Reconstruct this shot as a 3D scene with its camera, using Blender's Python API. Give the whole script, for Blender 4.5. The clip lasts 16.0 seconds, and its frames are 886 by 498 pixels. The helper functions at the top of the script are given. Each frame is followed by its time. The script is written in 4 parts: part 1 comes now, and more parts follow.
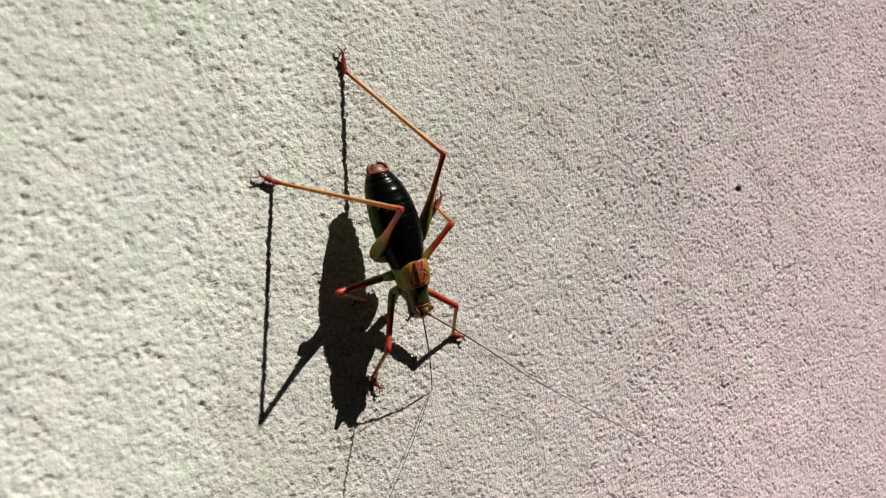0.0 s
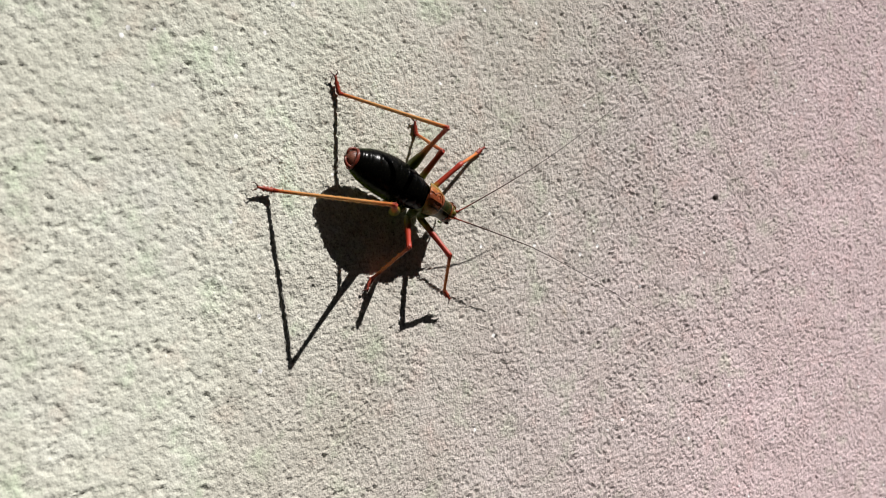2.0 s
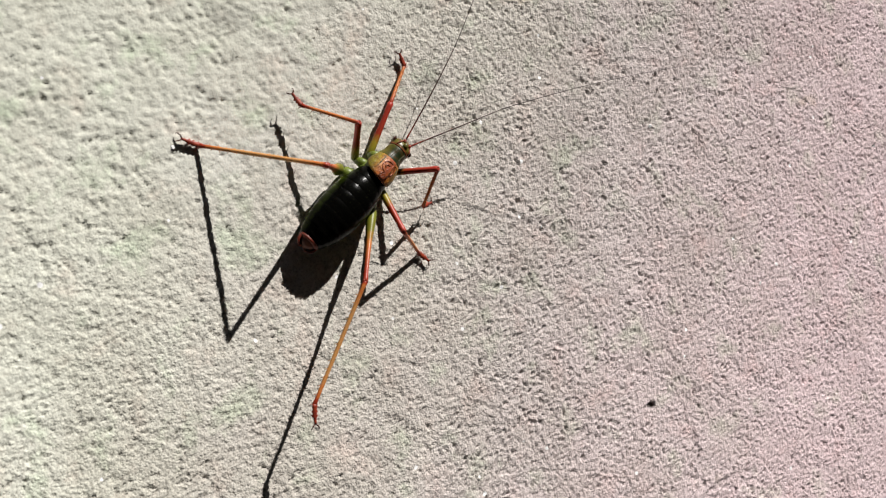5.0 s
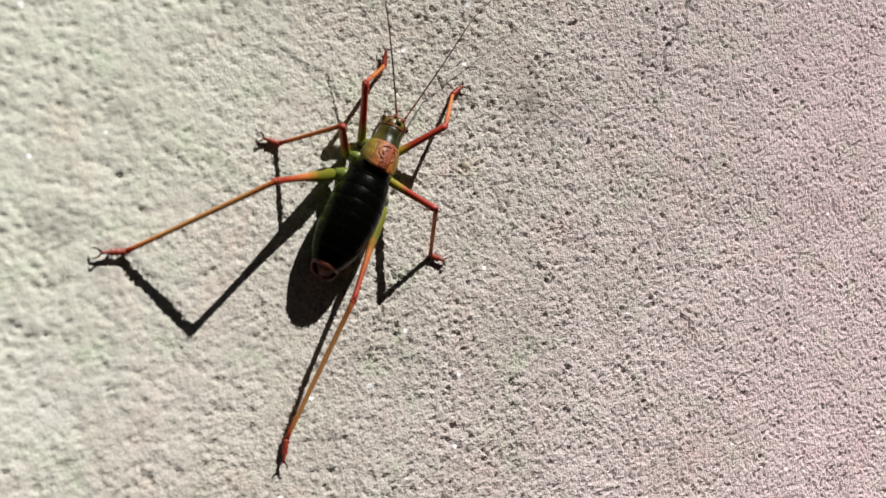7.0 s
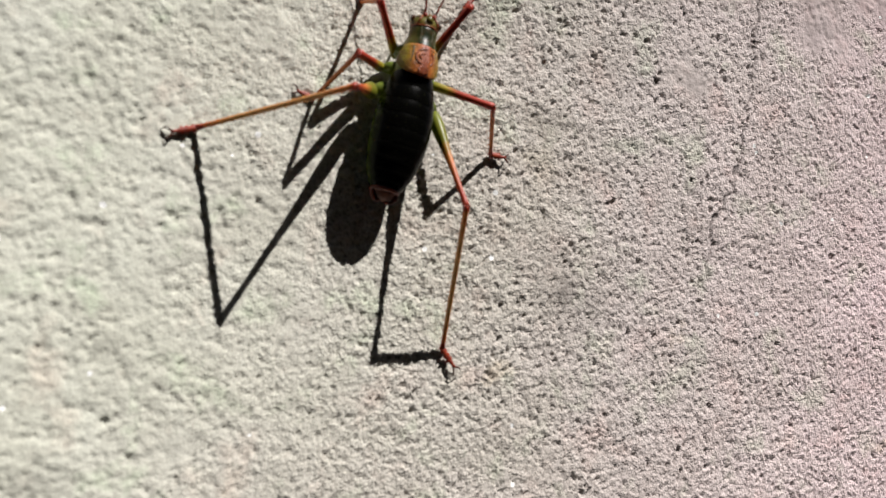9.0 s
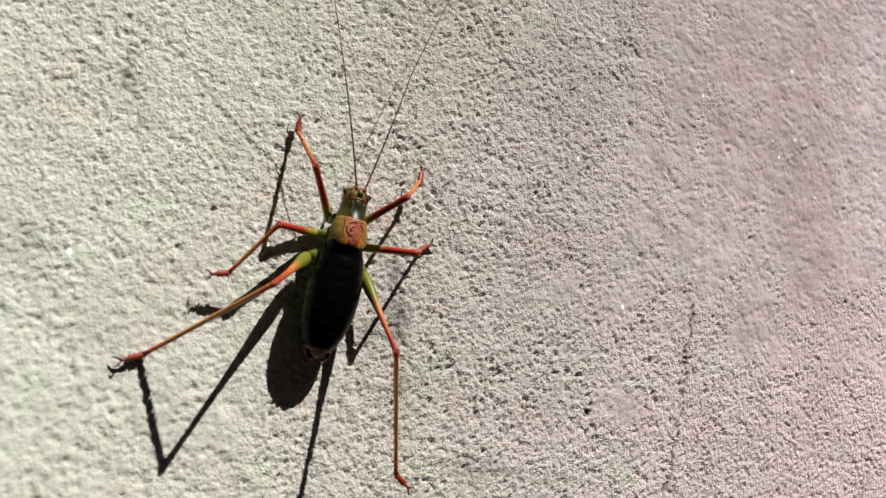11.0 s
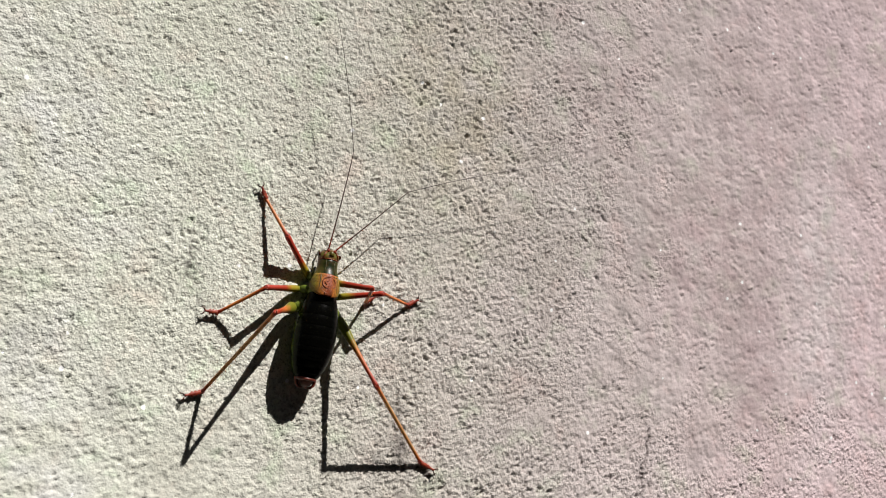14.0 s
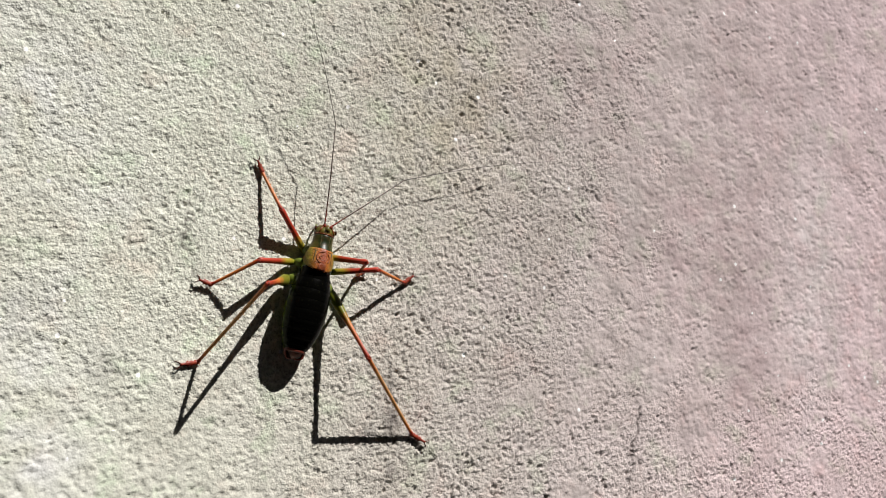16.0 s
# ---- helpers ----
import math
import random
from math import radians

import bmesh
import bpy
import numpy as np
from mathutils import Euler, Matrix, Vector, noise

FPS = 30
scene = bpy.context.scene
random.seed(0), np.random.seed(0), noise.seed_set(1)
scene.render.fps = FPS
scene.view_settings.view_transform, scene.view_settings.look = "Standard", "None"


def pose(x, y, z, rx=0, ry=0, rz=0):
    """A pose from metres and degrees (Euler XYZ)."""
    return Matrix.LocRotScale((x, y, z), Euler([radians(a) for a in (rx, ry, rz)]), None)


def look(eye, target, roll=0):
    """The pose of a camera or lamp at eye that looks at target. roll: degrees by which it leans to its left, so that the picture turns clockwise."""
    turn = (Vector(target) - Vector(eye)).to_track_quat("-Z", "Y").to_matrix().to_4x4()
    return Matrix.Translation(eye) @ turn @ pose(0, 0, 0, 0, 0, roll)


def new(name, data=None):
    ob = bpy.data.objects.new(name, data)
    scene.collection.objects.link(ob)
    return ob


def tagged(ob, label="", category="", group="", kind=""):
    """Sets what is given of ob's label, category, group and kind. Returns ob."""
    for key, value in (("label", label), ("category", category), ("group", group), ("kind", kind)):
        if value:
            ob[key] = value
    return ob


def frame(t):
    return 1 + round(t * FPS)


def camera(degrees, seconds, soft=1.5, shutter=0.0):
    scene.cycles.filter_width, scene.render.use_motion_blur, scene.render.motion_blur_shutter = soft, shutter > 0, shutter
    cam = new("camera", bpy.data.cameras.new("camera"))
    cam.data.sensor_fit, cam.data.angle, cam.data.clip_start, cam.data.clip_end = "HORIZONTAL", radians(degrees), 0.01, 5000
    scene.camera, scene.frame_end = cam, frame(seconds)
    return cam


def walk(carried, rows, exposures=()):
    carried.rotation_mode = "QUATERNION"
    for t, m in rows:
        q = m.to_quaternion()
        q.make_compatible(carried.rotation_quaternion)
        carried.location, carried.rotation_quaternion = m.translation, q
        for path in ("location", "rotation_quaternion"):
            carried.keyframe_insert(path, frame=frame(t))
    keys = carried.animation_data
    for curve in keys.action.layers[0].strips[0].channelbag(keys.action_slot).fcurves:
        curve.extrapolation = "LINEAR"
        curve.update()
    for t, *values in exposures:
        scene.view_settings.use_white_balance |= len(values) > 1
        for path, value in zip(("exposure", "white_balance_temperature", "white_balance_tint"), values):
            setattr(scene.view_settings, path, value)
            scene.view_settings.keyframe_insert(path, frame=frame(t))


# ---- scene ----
cam = camera(48.3, 16.0, soft=1.0)
cam.data.dof.use_dof, cam.data.dof.focus_distance, cam.data.dof.aperture_fstop = True, 0.117, 64.0
WALL_UP = 1.4  # height above the ground of the wall's origin, metres
PATH = [  # seconds, millimetres on and off the wall, degrees
    (0.0, -83.54, -83.01, -59.52, 91.19, -1.12, -39.81),
    (0.5, -86.19, -89.83, -59.50, 91.48, -1.18, -39.15),
    (1.0, -89.54, -94.72, -61.52, 91.64, -1.08, -38.47),
    (1.5, -88.78, -94.28, -61.73, 91.68, -0.92, -38.51),
    (2.0, -86.47, -93.46, -59.76, 91.58, -1.02, -38.47),
    (2.5, -84.12, -94.26, -55.96, 91.55, -0.83, -37.91),
    (3.0, -79.05, -94.90, -50.16, 91.28, -0.62, -37.18),
    (3.5, -71.41, -96.34, -43.73, 90.76, -0.45, -35.93),
    (4.0, -63.52, -97.05, -39.09, 90.34, -0.65, -34.48),
    (4.2, -61.08, -97.06, -37.76, 90.40, -0.49, -33.84),
    (6.3, -36.74, -82.70, -17.42, 93.15, 0.42, -31.86),
    (6.5, -35.23, -81.12, -16.34, 93.24, -0.10, -31.67),
    (7.0, -29.91, -80.26, -10.66, 93.81, -0.52, -31.19),
    (7.5, -26.61, -80.22, -7.42, 94.61, -0.70, -29.90),
    (8.0, -25.79, -78.19, -2.76, 95.01, -0.68, -29.37),
    (8.5, -26.88, -77.02, 0.69, 95.43, -0.85, -29.05),
    (9.0, -25.85, -73.86, 5.68, 95.79, -1.00, -29.57),
    (9.5, -26.11, -72.01, 16.55, 97.00, -0.78, -29.24),
    (10.0, -23.58, -74.18, 27.42, 97.44, -1.08, -28.82),
    (10.2, -23.01, -76.07, 29.83, 97.64, -1.29, -28.99),
    (12.3, -34.06, -102.59, 41.40, 98.08, -3.04, -28.36),
    (12.5, -35.38, -104.82, 42.99, 98.58, -2.93, -28.33),
    (13.0, -34.96, -106.82, 44.32, 98.79, -3.13, -28.30),
    (13.5, -34.78, -108.90, 45.90, 99.64, -2.88, -27.94),
    (14.0, -34.03, -109.19, 45.70, 99.53, -2.95, -27.57),
    (14.5, -35.15, -108.09, 45.15, 99.21, -3.32, -27.67),
    (15.0, -34.14, -107.39, 45.52, 99.18, -3.29, -28.11),
    (15.5, -33.24, -109.27, 44.40, 99.35, -3.39, -27.63),
    (16.0, -32.69, -111.08, 43.27, 99.21, -3.56, -27.16),
]
walk(cam, [(t, pose(x / 1000, y / 1000, WALL_UP + z / 1000, rx, ry, rz)) for t, x, y, z, rx, ry, rz in PATH])

# ---- light ----
SUN_WAY = Vector((-0.666, 1.0, -1.780)).normalized()  # the way the sunlight goes
scene.view_settings.exposure = 0.58
world = bpy.data.worlds.new("world")
world.use_nodes = True
scene.world = world
sky = world.node_tree.nodes.new("ShaderNodeTexSky")
sky.sky_type, sky.sun_disc = "NISHITA", False
sky.sun_elevation, sky.sun_rotation = radians(56.1), radians(146.0)
world.node_tree.links.new(sky.outputs[0], world.node_tree.nodes["Background"].inputs[0])
world.node_tree.nodes["Background"].inputs[1].default_value = 0.021
sun = new("sun", bpy.data.lights.new("sun", "SUN"))
sun.data.energy, sun.data.angle, sun.data.color = 5.0, radians(0.53), (1.0, 0.965, 0.935)
sun.matrix_world = look((0, 0, 5), Vector((0, 0, 5)) + SUN_WAY)


# ---- materials ----
class Nodes:
    """Short hand for building one node material."""

    def __init__(self, name):
        self.material = bpy.data.materials.new(name)
        self.material.use_nodes = True
        self.tree = self.material.node_tree
        self.shader = self.tree.nodes["Principled BSDF"]

    def node(self, kind, **values):
        n = self.tree.nodes.new(kind)
        for key, value in values.items():
            n.inputs[key.replace("_", " ")].default_value = value
        return n

    def link(self, a, b):
        self.tree.links.new(a, b)
        return self

    def noise(self, scale, detail=3.0, rough=0.55, where="Object"):
        n = self.node("ShaderNodeTexNoise", Scale=scale, Detail=detail, Roughness=rough)
        self.link(self.coords().outputs[where], n.inputs["Vector"])
        return n.outputs["Fac"]

    def coords(self):
        for n in self.tree.nodes:
            if n.bl_idname == "ShaderNodeTexCoord":
                return n
        return self.node("ShaderNodeTexCoord")

    def ramp(self, value, stops):
        n = self.node("ShaderNodeValToRGB")
        e = n.color_ramp.elements
        while len(e) < len(stops):
            e.new(0.5)
        for item, (at, colour) in zip(e, stops):
            item.position, item.color = at, (*colour, 1.0)
        self.link(value, n.inputs[0])
        return n.outputs[0]

    def math(self, what, a, b):
        n = self.node("ShaderNodeMath")
        n.operation = what
        for k, v in enumerate((a, b)):
            if isinstance(v, (int, float)):
                n.inputs[k].default_value = v
            else:
                self.link(v, n.inputs[k])
        return n.outputs[0]

    def mix(self, fac, a, b, blend="MIX"):
        n = self.tree.nodes.new("ShaderNodeMix")
        n.data_type, n.blend_type = "RGBA", blend
        for sock, v in ((n.inputs[0], fac), (n.inputs[6], a), (n.inputs[7], b)):
            if isinstance(v, (int, float)):
                sock.default_value = v
            elif isinstance(v, tuple):
                sock.default_value = (*v, 1.0)
            else:
                self.link(v, sock)
        return n.outputs[2]

    def bump(self, height, distance, strength=1.0):
        n = self.node("ShaderNodeBump", Distance=distance, Strength=strength)
        self.link(height, n.inputs["Height"])
        self.link(n.outputs[0], self.shader.inputs["Normal"])

    def done(self, colour=None, roughness=0.5, specular=0.5, coat=0.0, subsurface=0.0, transmission=0.0):
        s = self.shader
        if isinstance(colour, tuple):
            s.inputs["Base Color"].default_value = (*colour, 1.0)
        elif colour is not None:
            self.link(colour, s.inputs["Base Color"])
        if isinstance(roughness, float):
            s.inputs["Roughness"].default_value = roughness
        else:
            self.link(roughness, s.inputs["Roughness"])
        s.inputs["Specular IOR Level"].default_value = specular
        s.inputs["Coat Weight"].default_value = coat
        s.inputs["Coat Roughness"].default_value = 0.18
        s.inputs["Transmission Weight"].default_value = transmission
        if subsurface:
            s.inputs["Subsurface Weight"].default_value = subsurface
            s.inputs["Subsurface Radius"].default_value = (0.0006, 0.0003, 0.0001)
            s.inputs["Subsurface Scale"].default_value = 1.0
        return self.material


def render_material():
    n = Nodes("cement_render")
    xyz = n.node("ShaderNodeSeparateXYZ")
    n.link(n.coords().outputs["Object"], xyz.inputs[0])
    drift = n.math("ADD", n.math("MULTIPLY", xyz.outputs[0], 9.0), n.math("ADD", n.math("MULTIPLY", n.noise(22, 4), 0.42), n.math("MULTIPLY", n.noise(120, 4), 0.16)))
    low = n.math("ADD", n.math("MULTIPLY", n.math("MINIMUM", xyz.outputs[2], 0.0), 3.4), n.math("MULTIPLY", xyz.outputs[2], 0.5))
    drift = n.math("SUBTRACT", n.math("SUBTRACT", drift, 0.16), low)
    # further off the two tones alternate in wide clouds
    far = n.math("SQRT", n.math("ADD", n.math("MULTIPLY", xyz.outputs[0], xyz.outputs[0]), n.math("MULTIPLY", xyz.outputs[2], xyz.outputs[2])), 0.0)
    far = n.math("MINIMUM", n.math("MAXIMUM", n.math("MULTIPLY", n.math("SUBTRACT", far, 0.15), 5.0), 0.0), 1.0)
    drift = n.math("MINIMUM", n.math("MAXIMUM", drift, -0.2), 1.0)
    drift = n.math("ADD", drift, n.math("MULTIPLY", far, n.math("SUBTRACT", n.math("SUBTRACT", n.math("MULTIPLY", n.noise(5, 4), 1.8), 0.5), drift)))
    base = n.ramp(drift, [(0.0, (0.685, 0.692, 0.604)), (0.28, (0.574, 0.538, 0.487)), (0.46, (0.592, 0.53, 0.509)), (0.92, (0.715, 0.578, 0.594))])
    speckle = n.math("ADD", n.math("MULTIPLY", n.noise(2700, 2), 0.5), n.math("MULTIPLY", n.noise(5400, 2), 0.5))
    grain = n.ramp(speckle, [(0.36, (0.66, 0.64, 0.62)), (0.455, (0.97, 0.97, 0.97)), (0.62, (1.10, 1.10, 1.09))])
    blotch = n.ramp(n.noise(95, 4, 0.6), [(0.32, (0.90, 0.89, 0.87)), (0.6, (1.0, 1.0, 1.0)), (0.75, (1.03, 1.03, 1.0))])
    calm = n.node("ShaderNodeAttribute")
    calm.attribute_name = "calm"
    grain = n.mix(n.math("MULTIPLY", calm.outputs["Fac"], 0.7), grain, (0.95, 0.95, 0.95))
    tint = n.ramp(n.noise(170, 4, 0.6), [(0.30, (0.92, 1.02, 0.915)), (0.45, (1.0, 1.0, 1.0)), (0.56, (1.0, 1.0, 1.0)), (0.72, (1.05, 0.97, 0.96))])
    colour = n.mix(1.0, n.mix(1.0, n.mix(1.0, base, grain, "MULTIPLY"), blotch, "MULTIPLY"), tint, "MULTIPLY")
    ochre = n.ramp(n.noise(75, 5, 0.65), [(0.66, (0.0, 0.0, 0.0)), (0.76, (1.0, 1.0, 1.0))])
    colour = n.mix(n.math("MULTIPLY", ochre, 0.4), colour, (0.55, 0.42, 0.24))
    for name, paint in (("ochre", (0.51, 0.455, 0.315)), ("blush", (0.49, 0.365, 0.372)), ("bloom", (0.74, 0.745, 0.73))):
        patch = n.node("ShaderNodeAttribute")
        patch.attribute_name = name
        colour = n.mix(n.math("MINIMUM", n.math("MULTIPLY", patch.outputs["Fac"], 0.75), 0.8), colour, paint)
    stain = n.node("ShaderNodeAttribute")
    stain.attribute_name = "stain"
    dirt = n.math("MULTIPLY", stain.outputs["Fac"], n.math("ADD", n.math("MULTIPLY", n.noise(1500, 3), 1.3), 0.15))
    dirt = n.math("MINIMUM", dirt, 0.97)
    colour = n.mix(dirt, colour, (0.07, 0.055, 0.05))
    cells = n.node("ShaderNodeTexVoronoi", Scale=330.0)
    n.link(n.coords().outputs["Object"], cells.inputs["Vector"])
    near = n.math("LESS_THAN", cells.outputs["Distance"], 0.085)
    pick = n.node("ShaderNodeSeparateXYZ")
    n.link(cells.outputs["Color"], pick.inputs[0])
    mica = n.math("MULTIPLY", near, n.math("GREATER_THAN", pick.outputs[0], 0.62))
    colour = n.mix(mica, colour, (0.97, 0.97, 0.96))
    rough = n.math("SUBTRACT", 0.85, n.math("MULTIPLY", mica, 0.45))
    sand = n.node("ShaderNodeTexVoronoi", Scale=3400.0)
    n.link(n.coords().outputs["Object"], sand.inputs["Vector"])
    fine = n.math("ADD", n.math("MULTIPLY", n.noise(5600, 2, 0.5), 0.38), n.math("MULTIPLY", n.noise(2700, 2.5, 0.55), 0.45))
    fine = n.math("SUBTRACT", fine, n.math("MULTIPLY", sand.outputs["Distance"], 0.42))
    n.bump(n.math("MULTIPLY", fine, n.math("SUBTRACT", 1.0, n.math("MAXIMUM", n.math("MULTIPLY", calm.outputs["Fac"], 0.78), mica))), 0.000165, 1.0)
    n.shader.inputs["Diffuse Roughness"].default_value = 0.35
    return n.done(colour, rough, 0.4)


def ground_material():
    n = Nodes("dry_earth")
    colour = n.mix(n.noise(3, 5), (0.05, 0.042, 0.031), (0.085, 0.072, 0.054))
    colour = n.mix(n.math("MULTIPLY", n.noise(60, 4), 0.6), colour, (0.05, 0.043, 0.034))
    n.bump(n.noise(40, 6), 0.01, 0.6)
    return n.done(colour, 0.95, 0.2)


def opposite_material():
    n = Nodes("dark_render")
    colour = n.mix(n.noise(4, 5), (0.085, 0.075, 0.062), (0.125, 0.11, 0.09))
    n.bump(n.noise(300, 4), 0.002, 0.6)
    return n.done(colour, 0.9, 0.2)


def back_material():
    """Smooth black back with green flanks and fine pale specks."""
    n = Nodes("abdomen_shell")
    xyz = n.node("ShaderNodeSeparateXYZ")
    n.link(n.coords().outputs["Object"], xyz.inputs[0])
    side = n.math("ABSOLUTE", xyz.outputs[0], 0.0)
    low = n.math("SUBTRACT", n.math("MULTIPLY", side, 320.0), n.math("MULTIPLY", xyz.outputs[2], 270.0))
    low = n.math("ADD", low, n.math("MULTIPLY", n.math("SUBTRACT", n.noise(900, 3), 0.5), 0.4))
    colour = n.ramp(low, [(0.40, (0.0014, 0.0014, 0.0011)), (0.64, (0.010, 0.015, 0.0018)), (0.90, (0.058, 0.080, 0.006))])
    speck = n.ramp(n.noise(5200, 1), [(0.66, (0.0, 0.0, 0.0)), (0.74, (1.0, 1.0, 1.0))])
    colour = n.mix(n.math("MULTIPLY", speck, 0.015), colour, (0.25, 0.28, 0.10))
    n.bump(n.noise(2200, 3), 0.00005, 0.5)
    rough = n.math("ADD", 0.17, n.math("MULTIPLY", n.noise(1300, 3), 0.12))
    n.shader.inputs["IOR"].default_value = 1.2
    return n.done(colour, rough, 0.3)


def pronotum_material():
    """Dark bottle green on the back, olive and ochre down the sides."""
    n = Nodes("pronotum_shell")
    xyz = n.node("ShaderNodeSeparateXYZ")
    n.link(n.coords().outputs["Object"], xyz.inputs[0])
    side = n.math("MULTIPLY", n.math("ABSOLUTE", xyz.outputs[0], 0.0), 700.0)
    side = n.math("ADD", side, n.math("MULTIPLY", n.math("SUBTRACT", n.noise(1200, 3), 0.5), 0.6))
    colour = n.ramp(side, [(0.18, (0.010, 0.016, 0.004)), (0.45, (0.018, 0.022, 0.004)), (0.72, (0.06, 0.055, 0.008)), (0.95, (0.10, 0.085, 0.012))])
    colour = n.mix(n.ramp(n.noise(2100, 3), [(0.5, (0.0, 0.0, 0.0)), (0.68, (0.7, 0.7, 0.7))]), colour, (0.055, 0.028, 0.008))
    n.bump(n.noise(3000, 3), 0.00004, 0.5)
    return n.done(colour, 0.36, 0.2)


def head_material():
    """Olive with rust-brown bands across."""
    n = Nodes("head_shell")
    xyz = n.node("ShaderNodeSeparateXYZ")
    n.link(n.coords().outputs["Object"], xyz.inputs[0])
    along = n.math("SUBTRACT", n.math("MULTIPLY", xyz.outputs[1], 1000.0), 3.0)
    along = n.math("ADD", n.math("MULTIPLY", along, 0.58), n.math("MULTIPLY", n.math("SUBTRACT", n.noise(1500, 3), 0.5), 0.45))
    colour = n.ramp(along, [(0.10, (0.012, 0.009, 0.004)), (0.24, (0.10, 0.045, 0.010)), (0.42, (0.11, 0.085, 0.011)), (0.62, (0.075, 0.07, 0.009)), (0.86, (0.13, 0.065, 0.013))])
    colour = n.mix(n.ramp(n.noise(2600, 3), [(0.48, (0.0, 0.0, 0.0)), (0.66, (0.75, 0.75, 0.75))]), colour, (0.022, 0.014, 0.005))
    n.bump(n.noise(4000, 3), 0.00003, 0.5)
    return n.done(colour, 0.34, 0.35)


def shell_material(name, dark, light, rough=0.4, scale=1600, coat=0.15, subsurface=0.0):
    n = Nodes(name)
    f = n.ramp(n.noise(scale, 4), [(0.34, dark), (0.66, light)])
    f = n.mix(n.math("MULTIPLY", n.noise(scale * 5, 2), 0.35), f, tuple(c * 0.55 for c in dark))
    n.bump(n.noise(scale * 4, 3), 0.00003, 0.5)
    return n.done(f, rough, 0.35, coat, subsurface)


def limb_material(name, stops, reach):
    """Colours that change along the limb, from its base to reach millimetres."""
    n = Nodes(name)
    xyz = n.node("ShaderNodeSeparateXYZ")
    n.link(n.coords().outputs["Object"], xyz.inputs[0])
    along = n.math("MULTIPLY", xyz.outputs[1], 1000.0 / reach)
    along = n.math("ADD", along, n.math("MULTIPLY", n.math("SUBTRACT", n.noise(1800, 2), 0.5), 0.22))
    colour = n.ramp(along, stops)
    colour = n.mix(n.math("MULTIPLY", n.noise(6500, 2), 0.30), colour, (0.10, 0.02, 0.008))
    n.bump(n.noise(9000, 2), 0.00002, 0.5)
    return n.done(colour, 0.42, 0.3, 0.0, 0.08)


def wing_material():
    """Orange-pink on the back field, yellow-olive down the side."""
    n = Nodes("tan_wing")
    xyz = n.node("ShaderNodeSeparateXYZ")
    n.link(n.coords().outputs["Object"], xyz.inputs[0])
    side = n.math("MULTIPLY", n.math("ABSOLUTE", xyz.outputs[0], 0.0), 420.0)
    side = n.math("ADD", side, n.math("MULTIPLY", n.math("SUBTRACT", n.noise(1100, 3), 0.5), 0.35))
    colour = n.ramp(side, [(0.08, (0.24, 0.050, 0.014)), (0.30, (0.38, 0.115, 0.020)), (0.46, (0.30, 0.14, 0.016)), (0.62, (0.20, 0.16, 0.013)), (0.92, (0.05, 0.048, 0.007))])
    blot = n.ramp(n.noise(1500, 4), [(0.48, (0.0, 0.0, 0.0)), (0.64, (0.45, 0.45, 0.45))])
    colour = n.mix(blot, colour, (0.075, 0.018, 0.009))
    web = n.node("ShaderNodeTexVoronoi", Scale=2600.0)
    web.feature = "DISTANCE_TO_EDGE"
    n.link(n.coords().outputs["Object"], web.inputs["Vector"])
    net = n.ramp(web.outputs["Distance"], [(0.02, (1.0, 1.0, 1.0)), (0.09, (0.0, 0.0, 0.0))])
    colour = n.mix(n.math("MULTIPLY", net, 0.35), colour, (0.09, 0.03, 0.010))
    n.bump(n.math("ADD", n.noise(900, 2), n.math("MULTIPLY", net, 0.3)), 0.00012, 0.6)
    return n.done(colour, 0.46, 0.3, 0.0, 0.05)


GREEN = (0.125, 0.165, 0.011)
RED, ORANGE, AMBER = (0.29, 0.026, 0.009), (0.50, 0.155, 0.034), (0.53, 0.26, 0.085)
M_WALL, M_GROUND, M_OPPOSITE, M_BACK = render_material(), ground_material(), opposite_material(), back_material()
M_HEAD, M_COLLAR = head_material(), pronotum_material()
M_THORAX = shell_material("green_skin", (0.075, 0.11, 0.010), (0.15, 0.185, 0.022), 0.45, 1600, 0.0)
M_WING = wing_material()
M_WING_EDGE = shell_material("olive_wing_edge", (0.03, 0.026, 0.006), (0.07, 0.055, 0.010), 0.5, 1500, 0.0)
M_VEIN = shell_material("rust_vein", (0.15, 0.030, 0.010), (0.24, 0.060, 0.015), 0.4)
M_TAIL = shell_material("rust_tail", (0.085, 0.013, 0.008), (0.19, 0.036, 0.018), 0.38, 1600, 0.05)
M_PALE = shell_material("pale_pink_skin", (0.09, 0.025, 0.014), (0.20, 0.075, 0.045), 0.42, 2200, 0.0)
M_EYE = shell_material("dark_eye", (0.03, 0.008, 0.004), (0.07, 0.02, 0.008), 0.12, 4000, 0.6)
M_HIND = limb_material("hind_femur_shell", [(0.0, GREEN), (0.34, (0.14, 0.145, 0.012)), (0.52, ORANGE), (0.85, RED)], 9.5)
M_FORE = limb_material("fore_femur_shell", [(0.0, GREEN), (0.24, (0.27, 0.21, 0.016)), (0.44, RED), (1.0, (0.36, 0.035, 0.02))], 5.7)
M_HIND_SHIN = limb_material("hind_tibia_shell", [(0.0, RED), (0.07, ORANGE), (0.22, AMBER), (0.75, AMBER), (0.92, ORANGE), (1.0, RED)], 12.9)
M_SHIN = limb_material("tibia_shell", [(0.0, RED), (0.3, ORANGE), (0.8, ORANGE), (1.0, RED)], 5.8)
M_FOOT = shell_material("red_foot", (0.15, 0.016, 0.008), (0.30, 0.042, 0.015), 0.45, 3000, 0.0)
